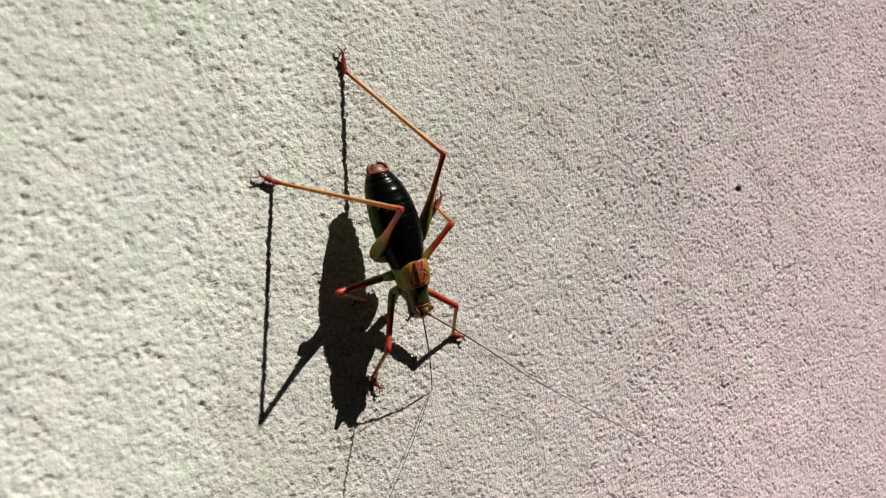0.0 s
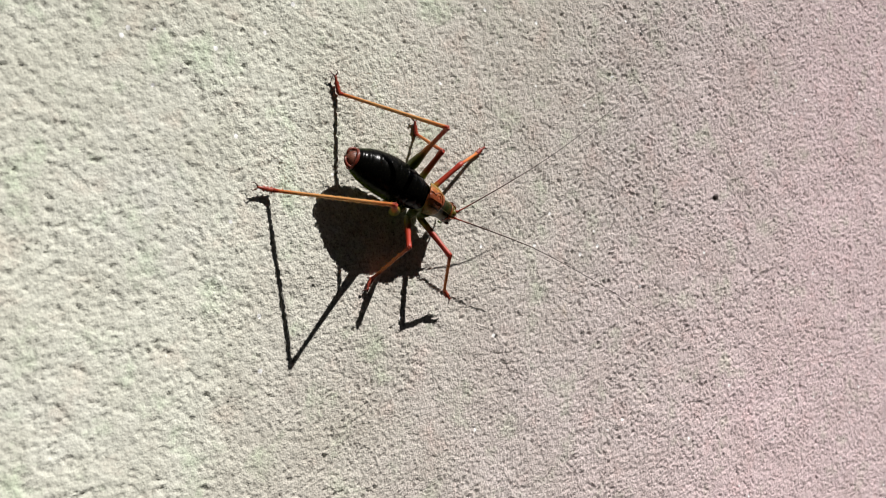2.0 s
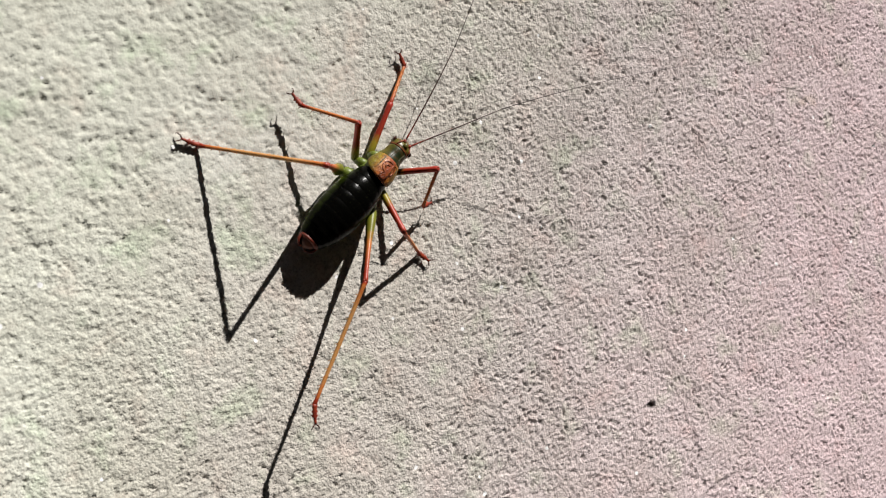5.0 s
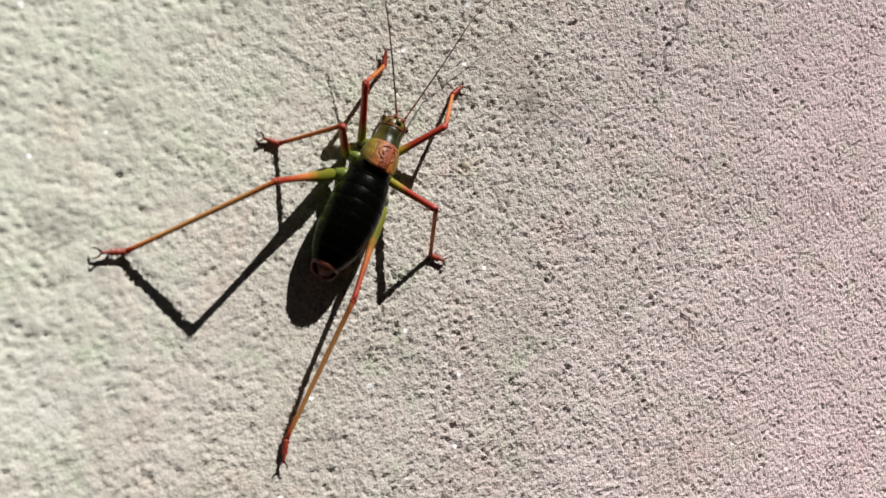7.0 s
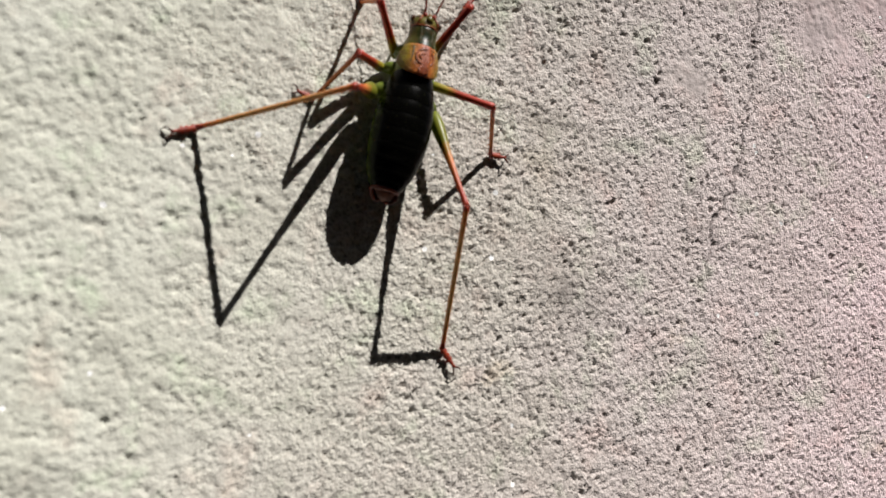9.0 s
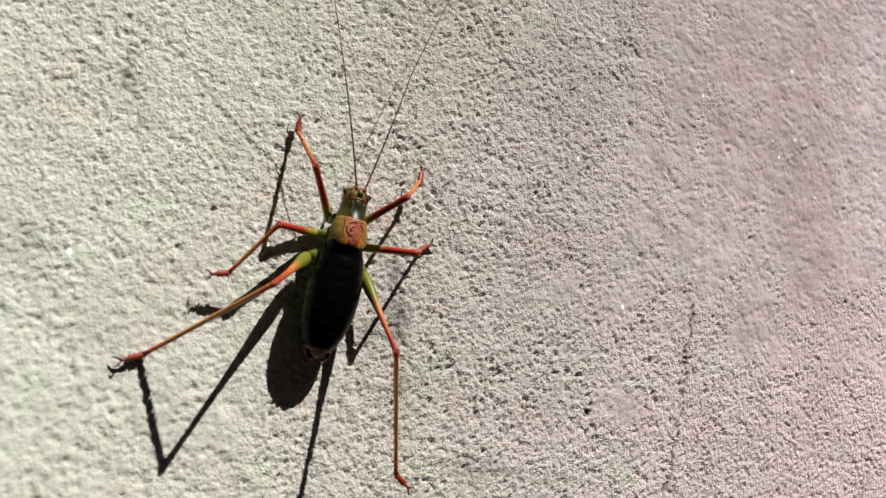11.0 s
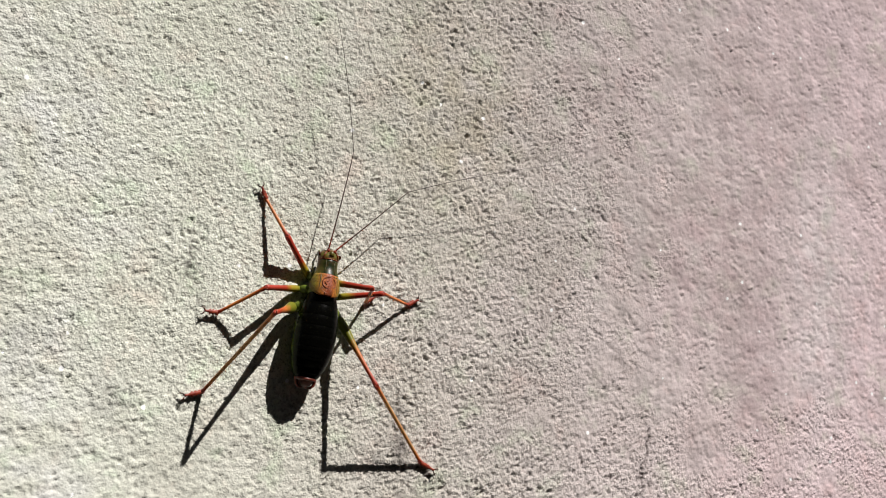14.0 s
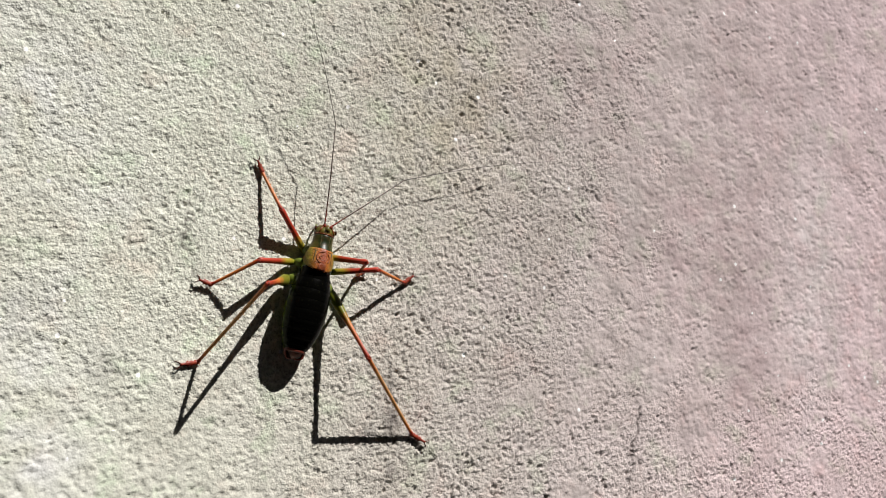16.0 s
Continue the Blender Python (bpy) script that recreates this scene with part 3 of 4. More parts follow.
def make_wings():
    for s, lift in ((-1, 0.13), (1, 0.0)):
        # a curved shell: a flat back field and a side field that hangs down over the flank
        bm = bmesh.new()
        nu, na = 12, 16
        grid = []
        for layer in (0.0, 0.11):
            sheet = []
            for i in range(nu + 1):
                u = i / nu
                line = []
                for k in range(na + 1):
                    v = k / na
                    a = radians(104 - 98 * v)
                    edge = 1.0 - 0.42 * v ** 2.2 - 0.12 * (1 - v) ** 3
                    y = 1.5 - 2.85 * u * edge
                    rx = (1.30 + 0.40 * math.sin(math.pi * 0.62 * u)) + lift * 0.5 + layer
                    rz = (1.50 + 0.38 * math.sin(math.pi * 0.6 * u)) + lift + layer
                    c, q = math.cos(a), math.sin(a)
                    x = rx * math.copysign(abs(c) ** 0.95, c)
                    z = rz * abs(q) ** 0.86 + 0.10 - 0.05 * u ** 4
                    line.append(bm.verts.new((s * x / 1000, y / 1000, z / 1000)))
                sheet.append(line)
            grid.append(sheet)
        low, top = grid
        for i in range(nu):
            for k in range(na):
                bm.faces.new((top[i][k], top[i][k + 1], top[i + 1][k + 1], top[i + 1][k]))
                bm.faces.new((low[i][k], low[i + 1][k], low[i + 1][k + 1], low[i][k + 1]))
        rim = [(i, 0) for i in range(nu)] + [(nu, k) for k in range(na)] + [(i, na) for i in range(nu, 0, -1)] + [(0, k) for k in range(na, 0, -1)]
        for (i, k), (m, n) in zip(rim, rim[1:] + rim[:1]):
            bm.faces.new((top[i][k], top[m][n], low[m][n], low[i][k]))
        wing = part("wing", bm, M_WING, cricket, "short wing lobe, orange-pink above and olive at the side")
        over = lift + 0.14
        bm = bmesh.new()
        tube(bm, [(s * (0.95 + 0.15 * u), 1.35 - 2.1 * u, 1.24 + over + 0.34 * math.sin(math.pi * 0.6 * u) - 0.04 * u) for u in np.linspace(0, 1, 9)], [0.05, 0.09, 0.09, 0.085, 0.08, 0.075, 0.07, 0.06, 0.03], 8)
        part("wing_edge", bm, M_WING_EDGE, wing, "olive ridge between back and side field")
        def on_top(x, y):
            u = min(1.0, max(0.0, (1.5 - y) / 2.7))
            c = min(0.98, abs(x) / (1.41 + lift * 0.5 + 0.40 * math.sin(math.pi * 0.62 * u))) ** (1 / 0.95)
            return (s * x, y, (1.61 + 0.38 * math.sin(math.pi * 0.6 * u) + lift) * (1 - c * c) ** 0.43 + 0.12)

        for path, radii in (([(-0.1, 1.12), (0.3, 1.1), (0.62, 0.92), (0.78, 0.55), (0.72, 0.12), (0.45, -0.15), (0.15, -0.2)], [0.05, 0.08, 0.09, 0.08, 0.07, 0.06, 0.03]),
                            ([(0.1, 0.7), (0.38, 0.62), (0.48, 0.35), (0.3, 0.2)], [0.05, 0.09, 0.09, 0.04]),
                            ([(0.2, -0.3), (0.4, -0.7), (0.35, -1.1)], [0.04, 0.06, 0.03])):
            bm = bmesh.new()
            tube(bm, [on_top(x, y) for x, y in path], radii, 8)
            part("vein", bm, M_VEIN, wing)


def make_head():
    bm = bmesh.new()
    along_y(bm, [(2.7, 0.98, 1.0, 0.0), (3.2, 1.16, 1.16, 0.02), (3.6, 1.25, 1.2, 0.0), (3.95, 1.22, 1.16, -0.08), (4.25, 1.08, 1.06, -0.18), (4.5, 0.82, 0.88, -0.3), (4.66, 0.48, 0.55, -0.42), (4.7, 0.18, 0.22, -0.46)], 26)
    head = part("head", bm, M_HEAD, cricket, "olive-brown rounded head")
    bm = bmesh.new()
    tube(bm, [(0, 3.7, 0.92), (0, 4.15, 0.85), (0, 4.52, 0.7)], [0.38, 0.32, 0.15], 12)
    part("fastigium", bm, M_HEAD, head)
    for s in (-1, 1):
        part("eye", ball(bmesh.new(), (s * 1.20, 4.0, 0.08), (0.20, 0.31, 0.38), (0, s * 14, 0)), M_EYE, head, "dark shiny eye")
        bm = bmesh.new()
        tube(bm, [(s * 0.36, 4.2, 0.55), (s * 0.40, 4.4, 0.72), (s * 0.44, 4.62, 0.84)], [0.22, 0.21, 0.15], 10)
        part("scape", bm, M_FOOT, head, "red antenna base")
        bm = bmesh.new()
        tube(bm, [(s * 0.45, 4.2, -1.0), (s * 0.75, 4.55, -1.4), (s * 0.7, 4.8, -1.9), (s * 0.6, 4.7, -2.3)], [0.14, 0.12, 0.11, 0.13], 8)
        part("palp", bm, M_THORAX, head, "pale green palp")
        bm = bmesh.new()
        tube(bm, [(s * 0.9, 3.45, 0.86), (s * 0.78, 3.9, 0.92), (s * 0.55, 4.3, 0.82)], [0.07, 0.09, 0.05], 8)
        part("stripe", bm, M_VEIN, head, "rust stripe over the eye")
    bm = bmesh.new()
    ball(bm, (0, 4.0, -1.15), (0.7, 0.45, 0.55))
    part("mouthparts", bm, M_HEAD, head)


def make_leg(side, j):
    """The moving pieces of one leg; each lies along y from its upper joint."""
    s = -1 if side == "L" else 1
    hx, hy, hz = HIPS[j]
    femur, tibia = REACH[j]
    root = [(0.9, hy, -0.7), (1.1, hy, -0.7), (1.3, hy + 0.3, -0.6)][j]
    bm = bmesh.new()
    tube(bm, [(s * root[0], root[1], root[2]), (s * (root[0] + hx) / 2 * 1.06, (root[1] + hy) / 2, (root[2] + hz) / 2), (s * hx, hy, hz)], [0.62, 0.52, 0.34] if j < 2 else [0.8, 0.72, 0.5], 10)
    part("coxa", bm, M_THORAX, cricket, "green leg base")
    bm = bmesh.new()
    if j == 2:
        rows = [(-0.1, 0.34, 0.38), (0.5, 0.48, 0.58), (1.5, 0.53, 0.66), (2.7, 0.45, 0.56), (4.0, 0.33, 0.39), (5.6, 0.25, 0.29), (femur - 1.6, 0.21, 0.24), (femur - 0.6, 0.24, 0.27), (femur - 0.2, 0.27, 0.31), (femur + 0.07, 0.18, 0.2)]
    else:
        rows = [(-0.1, 0.24, 0.26), (0.3, 0.30, 0.32), (1.2, 0.29, 0.31), (2.6, 0.25, 0.27), (femur - 1.2, 0.22, 0.24), (femur - 0.35, 0.25, 0.27), (femur, 0.24, 0.25), (femur + 0.12, 0.14, 0.14)]
    fat = 1.06 if j == 2 else 1.36
    along_y(bm, [(y, a * fat, b * fat, 0) for y, a, b in rows], 14)
    thigh = part("femur", bm, M_HIND if j == 2 else M_FORE, cricket, "green to red hind femur" if j == 2 else "green to red femur")
    for k in (-1, 1):
        bm = bmesh.new()
        ball(bm, (k * 0.17, femur - 0.05, 0), (0.13, 0.28, 0.26), segments=10)
        part("knee_lobe", bm, M_FOOT, thigh)
    bm = bmesh.new()
    r = 0.215 if j == 2 else 0.19
    along_y(bm, [(-0.15, r * 0.8, r * 0.8, 0), (0.1, r * 1.3, r * 1.35, 0), (0.7, r * 1.05, r * 1.1, 0), (tibia * 0.5, r, r, 0), (tibia - 0.5, r * 0.9, r * 0.9, 0), (tibia - 0.1, r * 1.25, r * 1.15, 0), (tibia + 0.05, r * 0.9, r * 0.8, 0)], 10)
    n = 13 if j == 2 else 5
    for i in range(n):  # two rows of fine spines
        for k in (-1, 1):
            y = 1.2 + (tibia - 1.6) * (i + (0.25 if k > 0 else 0)) / n
            tube(bm, [(k * r * 0.6, y, -r * 0.5), (k * r * 1.7, y + 0.22, -r * 1.5)], [0.045, 0.012], 5)
    for k in (-1, 1):
        tube(bm, [(k * r * 0.5, tibia - 0.1, -r * 0.4), (k * r * 2.0, tibia + 0.35, -r * 1.6)], [0.06, 0.012], 5)
    shin = part("tibia", bm, M_HIND_SHIN if j == 2 else M_SHIN, cricket, "thin orange tibia with fine spines" if j == 2 else "thin orange-red tibia")
    bm = bmesh.new()
    k = 0.92 if j == 2 else 0.70
    along_y(bm, [(-0.1, 0.22, 0.2, 0.04), (0.22 * k, 0.33, 0.24, 0.02), (0.5 * k, 0.22, 0.18, 0.04), (0.74 * k, 0.34, 0.23, 0.02), (1.0 * k, 0.21, 0.17, 0.05), (1.2 * k, 0.36, 0.22, 0.02), (1.42 * k, 0.17, 0.15, 0.08), (1.85 * k, 0.13, 0.13, 0.14), (2.1 * k, 0.16, 0.15, 0.17)], 10)
    foot = part("tarsus", bm, M_FOOT, cricket, "red tarsus")
    for c in (-1, 1):
        bm = bmesh.new()
        tube(bm, [(c * 0.05, 2.05 * k, 0.16), (c * 0.30, 2.32 * k, 0.24), (c * 0.42, 2.6 * k, 0.14), (c * 0.38, 2.8 * k, -0.05)], [0.09, 0.075, 0.055, 0.02], 6)
        part("claw", bm, M_CLAW, foot)
    return thigh, shin, foot


FEELER = (12.0, 24.0)


def make_feeler(side):
    s = -1 if side == "L" else 1
    bm = bmesh.new()
    ys = np.linspace(0, FEELER[0], 26)
    tube(bm, [(0.0, y, 0.25 * math.sin(math.pi * y / FEELER[0])) for y in ys], [0.085 - 0.04 * y / FEELER[0] + 0.008 * (i % 2) for i, y in enumerate(ys)], 7)
    near = part("antenna", bm, M_FEELER, cricket, "long thin dark antenna, red at its base")
    bm = bmesh.new()
    ys = np.linspace(0, FEELER[1], 30)
    tube(bm, [(s * 1.6 * (y / FEELER[1]) ** 2, y, 0.5 * math.sin(math.pi * y / FEELER[1])) for y in ys], [0.045 - 0.028 * y / FEELER[1] for y in ys], 6)
    far = part("antenna_end", bm, M_FEELER_END, cricket, "hair-thin end of the antenna")
    return near, far


make_trunk()
make_wings()
make_head()
LEGS = {side + str(j + 1): make_leg(side, j) for side in "LR" for j in range(3)}
FEELERS = {side: make_feeler(side) for side in "LR"}

# ---- how the cricket moves ----
BODY_ROWS = [  # seconds, place in millimetres (along, out of and up the wall), heading, pitch, roll
    (0, -22.95, 5.14, -59.90, 163.24, 5.94, 6.44), (0.5, -22.80, 5.38, -59.82, 163.04, 6.84, 6.74),
    (1, -22.25, 4.83, -59.63, 161.28, 3.44, 6.92), (1.5, -21.20, 3.61, -57.06, 138.88, 2.41, 0.72),
    (2, -17.63, 3.15, -50.91, 111.47, -2.75, -2.15), (2.5, -14.83, 2.66, -44.94, 86.22, 2.50, -2.55),
    (3, -11.81, 2.92, -37.13, 62.86, 4.15, -3.36), (3.5, -9.40, 3.14, -33.49, 52.83, 0.26, -5.55),
    (4, -7.39, 3.84, -31.04, 51.62, 2.37, -1.47), (4.2, -5.76, 3.59, -27.52, 49.95, 3.32, -1.12),
    (6.3, 6.88, 2.28, -5.55, 37.16, 0.30, 2.57), (6.5, 8.23, 2.80, -0.95, 35.56, -1.19, 0.40),
    (7, 10.08, 2.53, 2.83, 26.03, -0.43, -4.11), (7.5, 10.25, 2.27, 6.81, 27.69, -0.91, 1.24),
    (8, 9.89, 2.69, 12.67, 20.37, -1.46, -2.76), (8.5, 11.37, 2.57, 18.73, 20.50, 0.37, 3.77),
    (9, 10.99, 3.44, 28.61, 11.39, 1.88, -5.74), (9.5, 10.81, 2.31, 31.83, 18.23, -0.58, -1.41),
    (10, 11.58, 2.81, 39.39, 13.17, 1.98, -2.88), (10.2, 11.99, 3.29, 41.17, 15.20, 2.16, -3.44),
    (12.3, 5.31, 2.77, 58.28, -0.76, 1.99, -1.03), (12.5, 5.03, 2.43, 59.28, 2.51, 0.76, -2.00),
    (13, 4.94, 2.11, 59.54, 4.48, -1.63, -0.42), (14, 5.38, 2.34, 59.24, 6.85, -1.82, -2.54),
    (15, 5.46, 2.36, 59.22, 9.44, -1.23, -2.01), (16, 5.41, 2.45, 59.10, 8.94, 0.05, -2.17),
]
FOOT_ROWS, KNEE_ROWS, TOE_ROWS = {}, {}, {}  # seconds and place of each foot and knee, in millimetres; heading of each foot, degrees
FOOT_ROWS["L1"] = [
    (0, -13.0, 0.3, -66.6), (0.5, -12.8, 0.3, -66.6), (1, -13.2, 0.3, -66.6), (1.5, -10.4, 0.3, -57.2),
    (2, -7.5, 0.3, -44.5), (2.5, -13.8, 6.5, -37.8), (3, -9.0, 0.3, -26.0), (3.5, -8.5, 0.3, -26.1),
    (4, -8.2, 0.4, -26.4), (4.2, -0.4, 0.4, -15.0), (6.3, 10.0, 0.4, 4.6), (6.5, 10.5, 0.5, 12.3),
    (7, 11.8, 0.4, 12.2), (7.5, 8.3, 3.7, 19.0), (8, 9.3, 0.4, 20.7), (8.5, 7.4, 3.3, 30.2), (9, 7.5, 0.3, 34.6),
    (9.5, 9.3, 3.2, 40.6), (10, 9.4, 0.3, 46.7), (10.2, 9.7, 0.3, 45.1), (12.3, 1.9, 1.4, 70.4),
    (12.5, 0.7, 0.4, 69.7), (13, -1.8, 0.3, 69.2), (14, -1.6, 0.3, 69.2), (15, -1.4, 0.2, 69.4),
    (16, -1.5, 0.3, 69.3),
]
KNEE_ROWS["L1"] = [
    (0, -15.4, 3.6, -63.4), (0.5, -15.3, 3.7, -63.4), (1, -14.9, 3.6, -63.0), (1.5, -13.9, 3.6, -55.1),
    (2, -11.8, 2.6, -46.3), (2.5, -11.2, 2.0, -38.0), (3, -10.8, 3.5, -29.8), (3.5, -11.0, 4.8, -27.5),
    (4, -9.1, 5.5, -25.1), (4.2, -2.3, 0.6, -20.0), (6.3, 6.6, 5.0, -0.4), (6.5, 9.5, 0.6, 7.0), (7, 8.4, 3.5, 9.6),
    (7.5, 8.9, 3.5, 13.7), (8, 7.2, 4.6, 18.3), (8.5, 8.8, 4.2, 25.2), (9, 6.8, 5.3, 33.0), (9.5, 9.3, 5.4, 35.6),
    (10, 7.7, 4.4, 43.9), (10.2, 7.6, 5.0, 45.6), (12.3, 2.2, 3.3, 65.2), (12.5, 0.9, 3.2, 65.2),
    (13, -0.0, 2.9, 65.0), (14, 0.6, 2.3, 64.9), (15, 0.4, 2.2, 64.8), (16, 0.6, 2.2, 64.9),
]
TOE_ROWS["L1"] = [
    (0, 103), (1, 101), (1.5, 82), (2, 51), (2.5, 20), (3, 0), (3.5, -1), (4, -45), (6.5, 10), (7, 7), (7.5, 8),
    (8, 14), (8.5, 8), (9, 8), (9.5, 5), (10, 17), (12.5, -16), (13, -18), (14, -27), (16, -29),
]
FOOT_ROWS["L2"] = [
    (0, -15.7, 0.3, -52.8), (0.5, -15.7, 0.3, -52.6), (1, -15.6, 0.4, -52.8), (1.5, -15.8, 0.4, -53.0),
    (2, -16.9, 0.3, -43.0), (2.5, -16.3, 0.3, -31.6), (3, -15.9, 0.3, -31.4), (3.5, -15.4, 0.4, -31.1),
    (4, -12.1, 0.5, -18.6), (4.2, -12.3, 0.4, -18.6), (6.3, -0.4, 0.4, 3.2), (6.5, -0.4, 0.4, 3.2),
    (7, 1.7, 0.3, 4.0), (7.5, 1.5, 0.3, 12.5), (8, 1.9, 0.2, 12.6), (8.5, 2.0, 0.4, 24.7), (9, 3.4, 0.2, 25.7),
    (9.5, 1.3, 0.5, 39.5), (10, 1.6, 0.4, 39.6), (10.2, 2.1, 0.2, 39.6), (12.3, -6.0, 0.3, 55.6),
    (12.5, -6.2, 0.3, 55.3), (13, -6.0, 0.3, 55.5), (14, -6.1, 0.4, 55.6), (15, -5.9, 0.4, 55.5),
    (16, -6.2, 0.4, 55.5),
]
KNEE_ROWS["L2"] = [
    (0, -18.0, 5.7, -54.7), (0.5, -17.9, 5.8, -54.5), (1, -17.8, 5.9, -54.3), (1.5, -18.0, 6.1, -52.3),
    (2, -17.3, 5.9, -45.6), (2.5, -14.2, 0.6, -37.2), (3, -14.9, 5.8, -33.2), (3.5, -12.9, 5.9, -30.1),
    (4, -10.7, 3.4, -24.0), (4.2, -10.2, 5.0, -22.1), (6.3, 2.1, 4.4, -1.0), (6.5, 3.1, 5.3, 1.8), (7, 5.4, 4.9, 5.2),
    (7.5, 5.1, 4.3, 10.0), (8, 4.6, 5.4, 14.0), (8.5, 5.7, 4.6, 22.0), (9, 4.9, 5.3, 28.3), (9.5, 5.2, 3.8, 35.7),
    (10, 5.7, 4.9, 40.8), (10.2, 5.3, 4.7, 41.7), (12.3, -1.7, 3.8, 57.8), (12.5, -2.2, 3.7, 58.4),
    (13, -2.1, 3.6, 58.8), (14, -1.7, 3.5, 58.6), (15, -1.7, 3.6, 58.7), (16, -1.8, 3.5, 58.5),
]
TOE_ROWS["L2"] = [
    (0, 23), (1, 17), (1.5, 8), (2, -9), (2.5, -5), (3, -30), (3.5, -26), (4, -21), (4.2, -20), (6.3, -20),
    (6.5, -30), (7, -80), (7.5, -30), (8, -40), (8.5, -26), (9, -78), (9.5, -40), (10, -52), (10.2, -69), (12.3, -85),
    (12.5, -70), (13, -82), (14, -87), (16, -75),
]
FOOT_ROWS["L3"] = [
    (0, -28.0, 0.3, -39.7), (0.5, -28.0, 0.3, -39.7), (1, -28.0, 0.3, -39.8), (1.5, -28.0, 0.4, -39.9),
    (2, -27.8, 0.4, -39.6), (2.5, -27.0, 0.4, -39.4), (3, -27.0, 0.5, -38.6), (3.5, -26.3, 0.5, -28.2),
    (4, -26.5, 0.5, -28.1), (4.2, -26.5, 0.5, -27.8), (6.3, -11.7, 0.2, -6.6), (6.5, -11.8, 0.4, -6.5),
    (7, -11.0, 0.4, -5.9), (7.5, -10.8, 0.4, -5.7), (8, -8.5, 0.2, 9.9), (8.5, -8.4, 0.4, 9.8), (9, -6.0, 0.2, 22.1),
    (9.5, -5.8, 0.5, 21.7), (10, -5.5, 0.4, 22.6), (10.2, -7.0, 0.3, 36.5), (12.3, -6.0, 0.4, 36.9),
    (12.5, -7.4, 0.3, 47.2), (13, -7.0, 0.3, 46.6), (14, -7.0, 0.3, 46.8), (15, -7.0, 0.3, 46.6),
    (16, -6.8, 0.2, 46.7),
]
KNEE_ROWS["L3"] = [
    (0, -21.2, 7.9, -48.0), (0.5, -21.6, 8.1, -48.1), (1, -21.3, 8.2, -47.9), (1.5, -21.3, 9.3, -47.3),
    (2, -20.0, 10.5, -43.8), (2.5, -17.4, 9.9, -39.5), (3, -18.2, 10.0, -34.7), (3.5, -17.1, 9.8, -31.1),
    (4, -16.7, 9.7, -29.4), (4.2, -15.8, 8.7, -27.2), (6.3, -2.2, 8.8, -6.2), (6.5, -2.1, 8.3, -2.6),
    (7, -0.8, 6.9, -0.1), (7.5, -1.1, 5.8, 1.8), (8, 1.0, 9.0, 10.3), (8.5, 1.5, 7.8, 14.7), (9, 2.7, 9.4, 24.5),
    (9.5, 2.5, 8.9, 28.0), (10, 2.0, 6.2, 32.0), (10.2, 2.7, 9.0, 38.1), (12.3, -1.6, 5.8, 48.2),
    (12.5, -1.3, 9.2, 54.4), (13, -2.4, 8.9, 55.4), (14, -2.2, 9.1, 55.4), (15, -2.3, 8.9, 55.3),
    (16, -2.3, 9.0, 55.2),
]
TOE_ROWS["L3"] = [
    (0, -12), (1, -12), (1.5, -13), (2, -15), (2.5, -38), (3, -48), (3.5, -61), (4, -63), (4.2, -73), (6.3, -74),
    (6.5, -77), (7, -96), (7.5, -100), (8, -85), (8.5, -86), (9, -107), (9.5, -96), (10, -114), (10.2, -91),
    (12.3, -145), (12.5, -123), (13, -102), (14, -105), (16, -102),
]
FOOT_ROWS["R1"] = [
    (0, -23.8, 0.3, -70.8), (0.5, -23.8, 0.3, -70.9), (1, -23.9, 0.4, -70.8), (1.5, -20.5, 1.9, -67.6),
    (2, -13.5, 1.9, -61.5), (2.5, -8.0, 0.2, -53.8), (3, -2.5, 0.1, -40.1), (3.5, 1.4, 0.3, -29.2),
    (4, 2.7, 0.4, -29.5), (4.2, 1.6, 0.3, -29.7), (6.3, 16.1, 0.0, -3.1), (6.5, 15.1, 0.2, -3.4),
    (7, 19.4, 0.2, 10.5), (7.5, 19.3, 0.3, 10.7), (8, 17.9, 0.4, 20.2), (8.5, 19.0, 0.3, 23.5), (9, 17.5, 0.3, 35.8),
    (9.5, 17.9, 0.3, 39.1), (10, 19.1, 0.3, 41.9), (10.2, 21.2, 0.6, 51.9), (12.3, 9.6, 0.4, 61.4),
    (12.5, 8.6, 0.4, 62.5), (13, 8.6, 0.4, 62.7), (14, 11.6, 0.4, 58.5), (15, 11.3, 0.4, 58.3), (16, 11.3, 0.4, 58.6),
]
KNEE_ROWS["R1"] = [
    (0, -24.9, 4.4, -67.6), (0.5, -24.9, 4.5, -67.6), (1, -24.4, 4.1, -67.1), (1.5, -21.2, 5.2, -63.8),
    (2, -15.0, 4.7, -57.5), (2.5, -9.8, 3.7, -50.4), (3, -5.0, 4.5, -39.6), (3.5, -1.9, 3.2, -32.0),
    (4, 0.2, 4.5, -31.5), (4.2, 0.6, 5.3, -29.4), (6.3, 13.6, 3.9, -5.1), (6.5, 14.6, 4.8, -1.4), (7, 17.0, 2.9, 6.8),
    (7.5, 16.6, 4.3, 8.6), (8, 16.4, 3.6, 16.3), (8.5, 17.6, 4.6, 20.8), (9, 15.4, 4.9, 34.3), (9.5, 17.1, 3.8, 35.2),
    (10, 17.1, 5.2, 42.4), (10.2, 18.6, 1.4, 47.0), (12.3, 10.1, 5.6, 60.9), (12.5, 9.4, 5.5, 61.8),
    (13, 7.8, 5.6, 61.9), (14, 10.3, 5.2, 59.5), (15, 10.3, 5.3, 59.4), (16, 10.4, 5.3, 59.5),
]
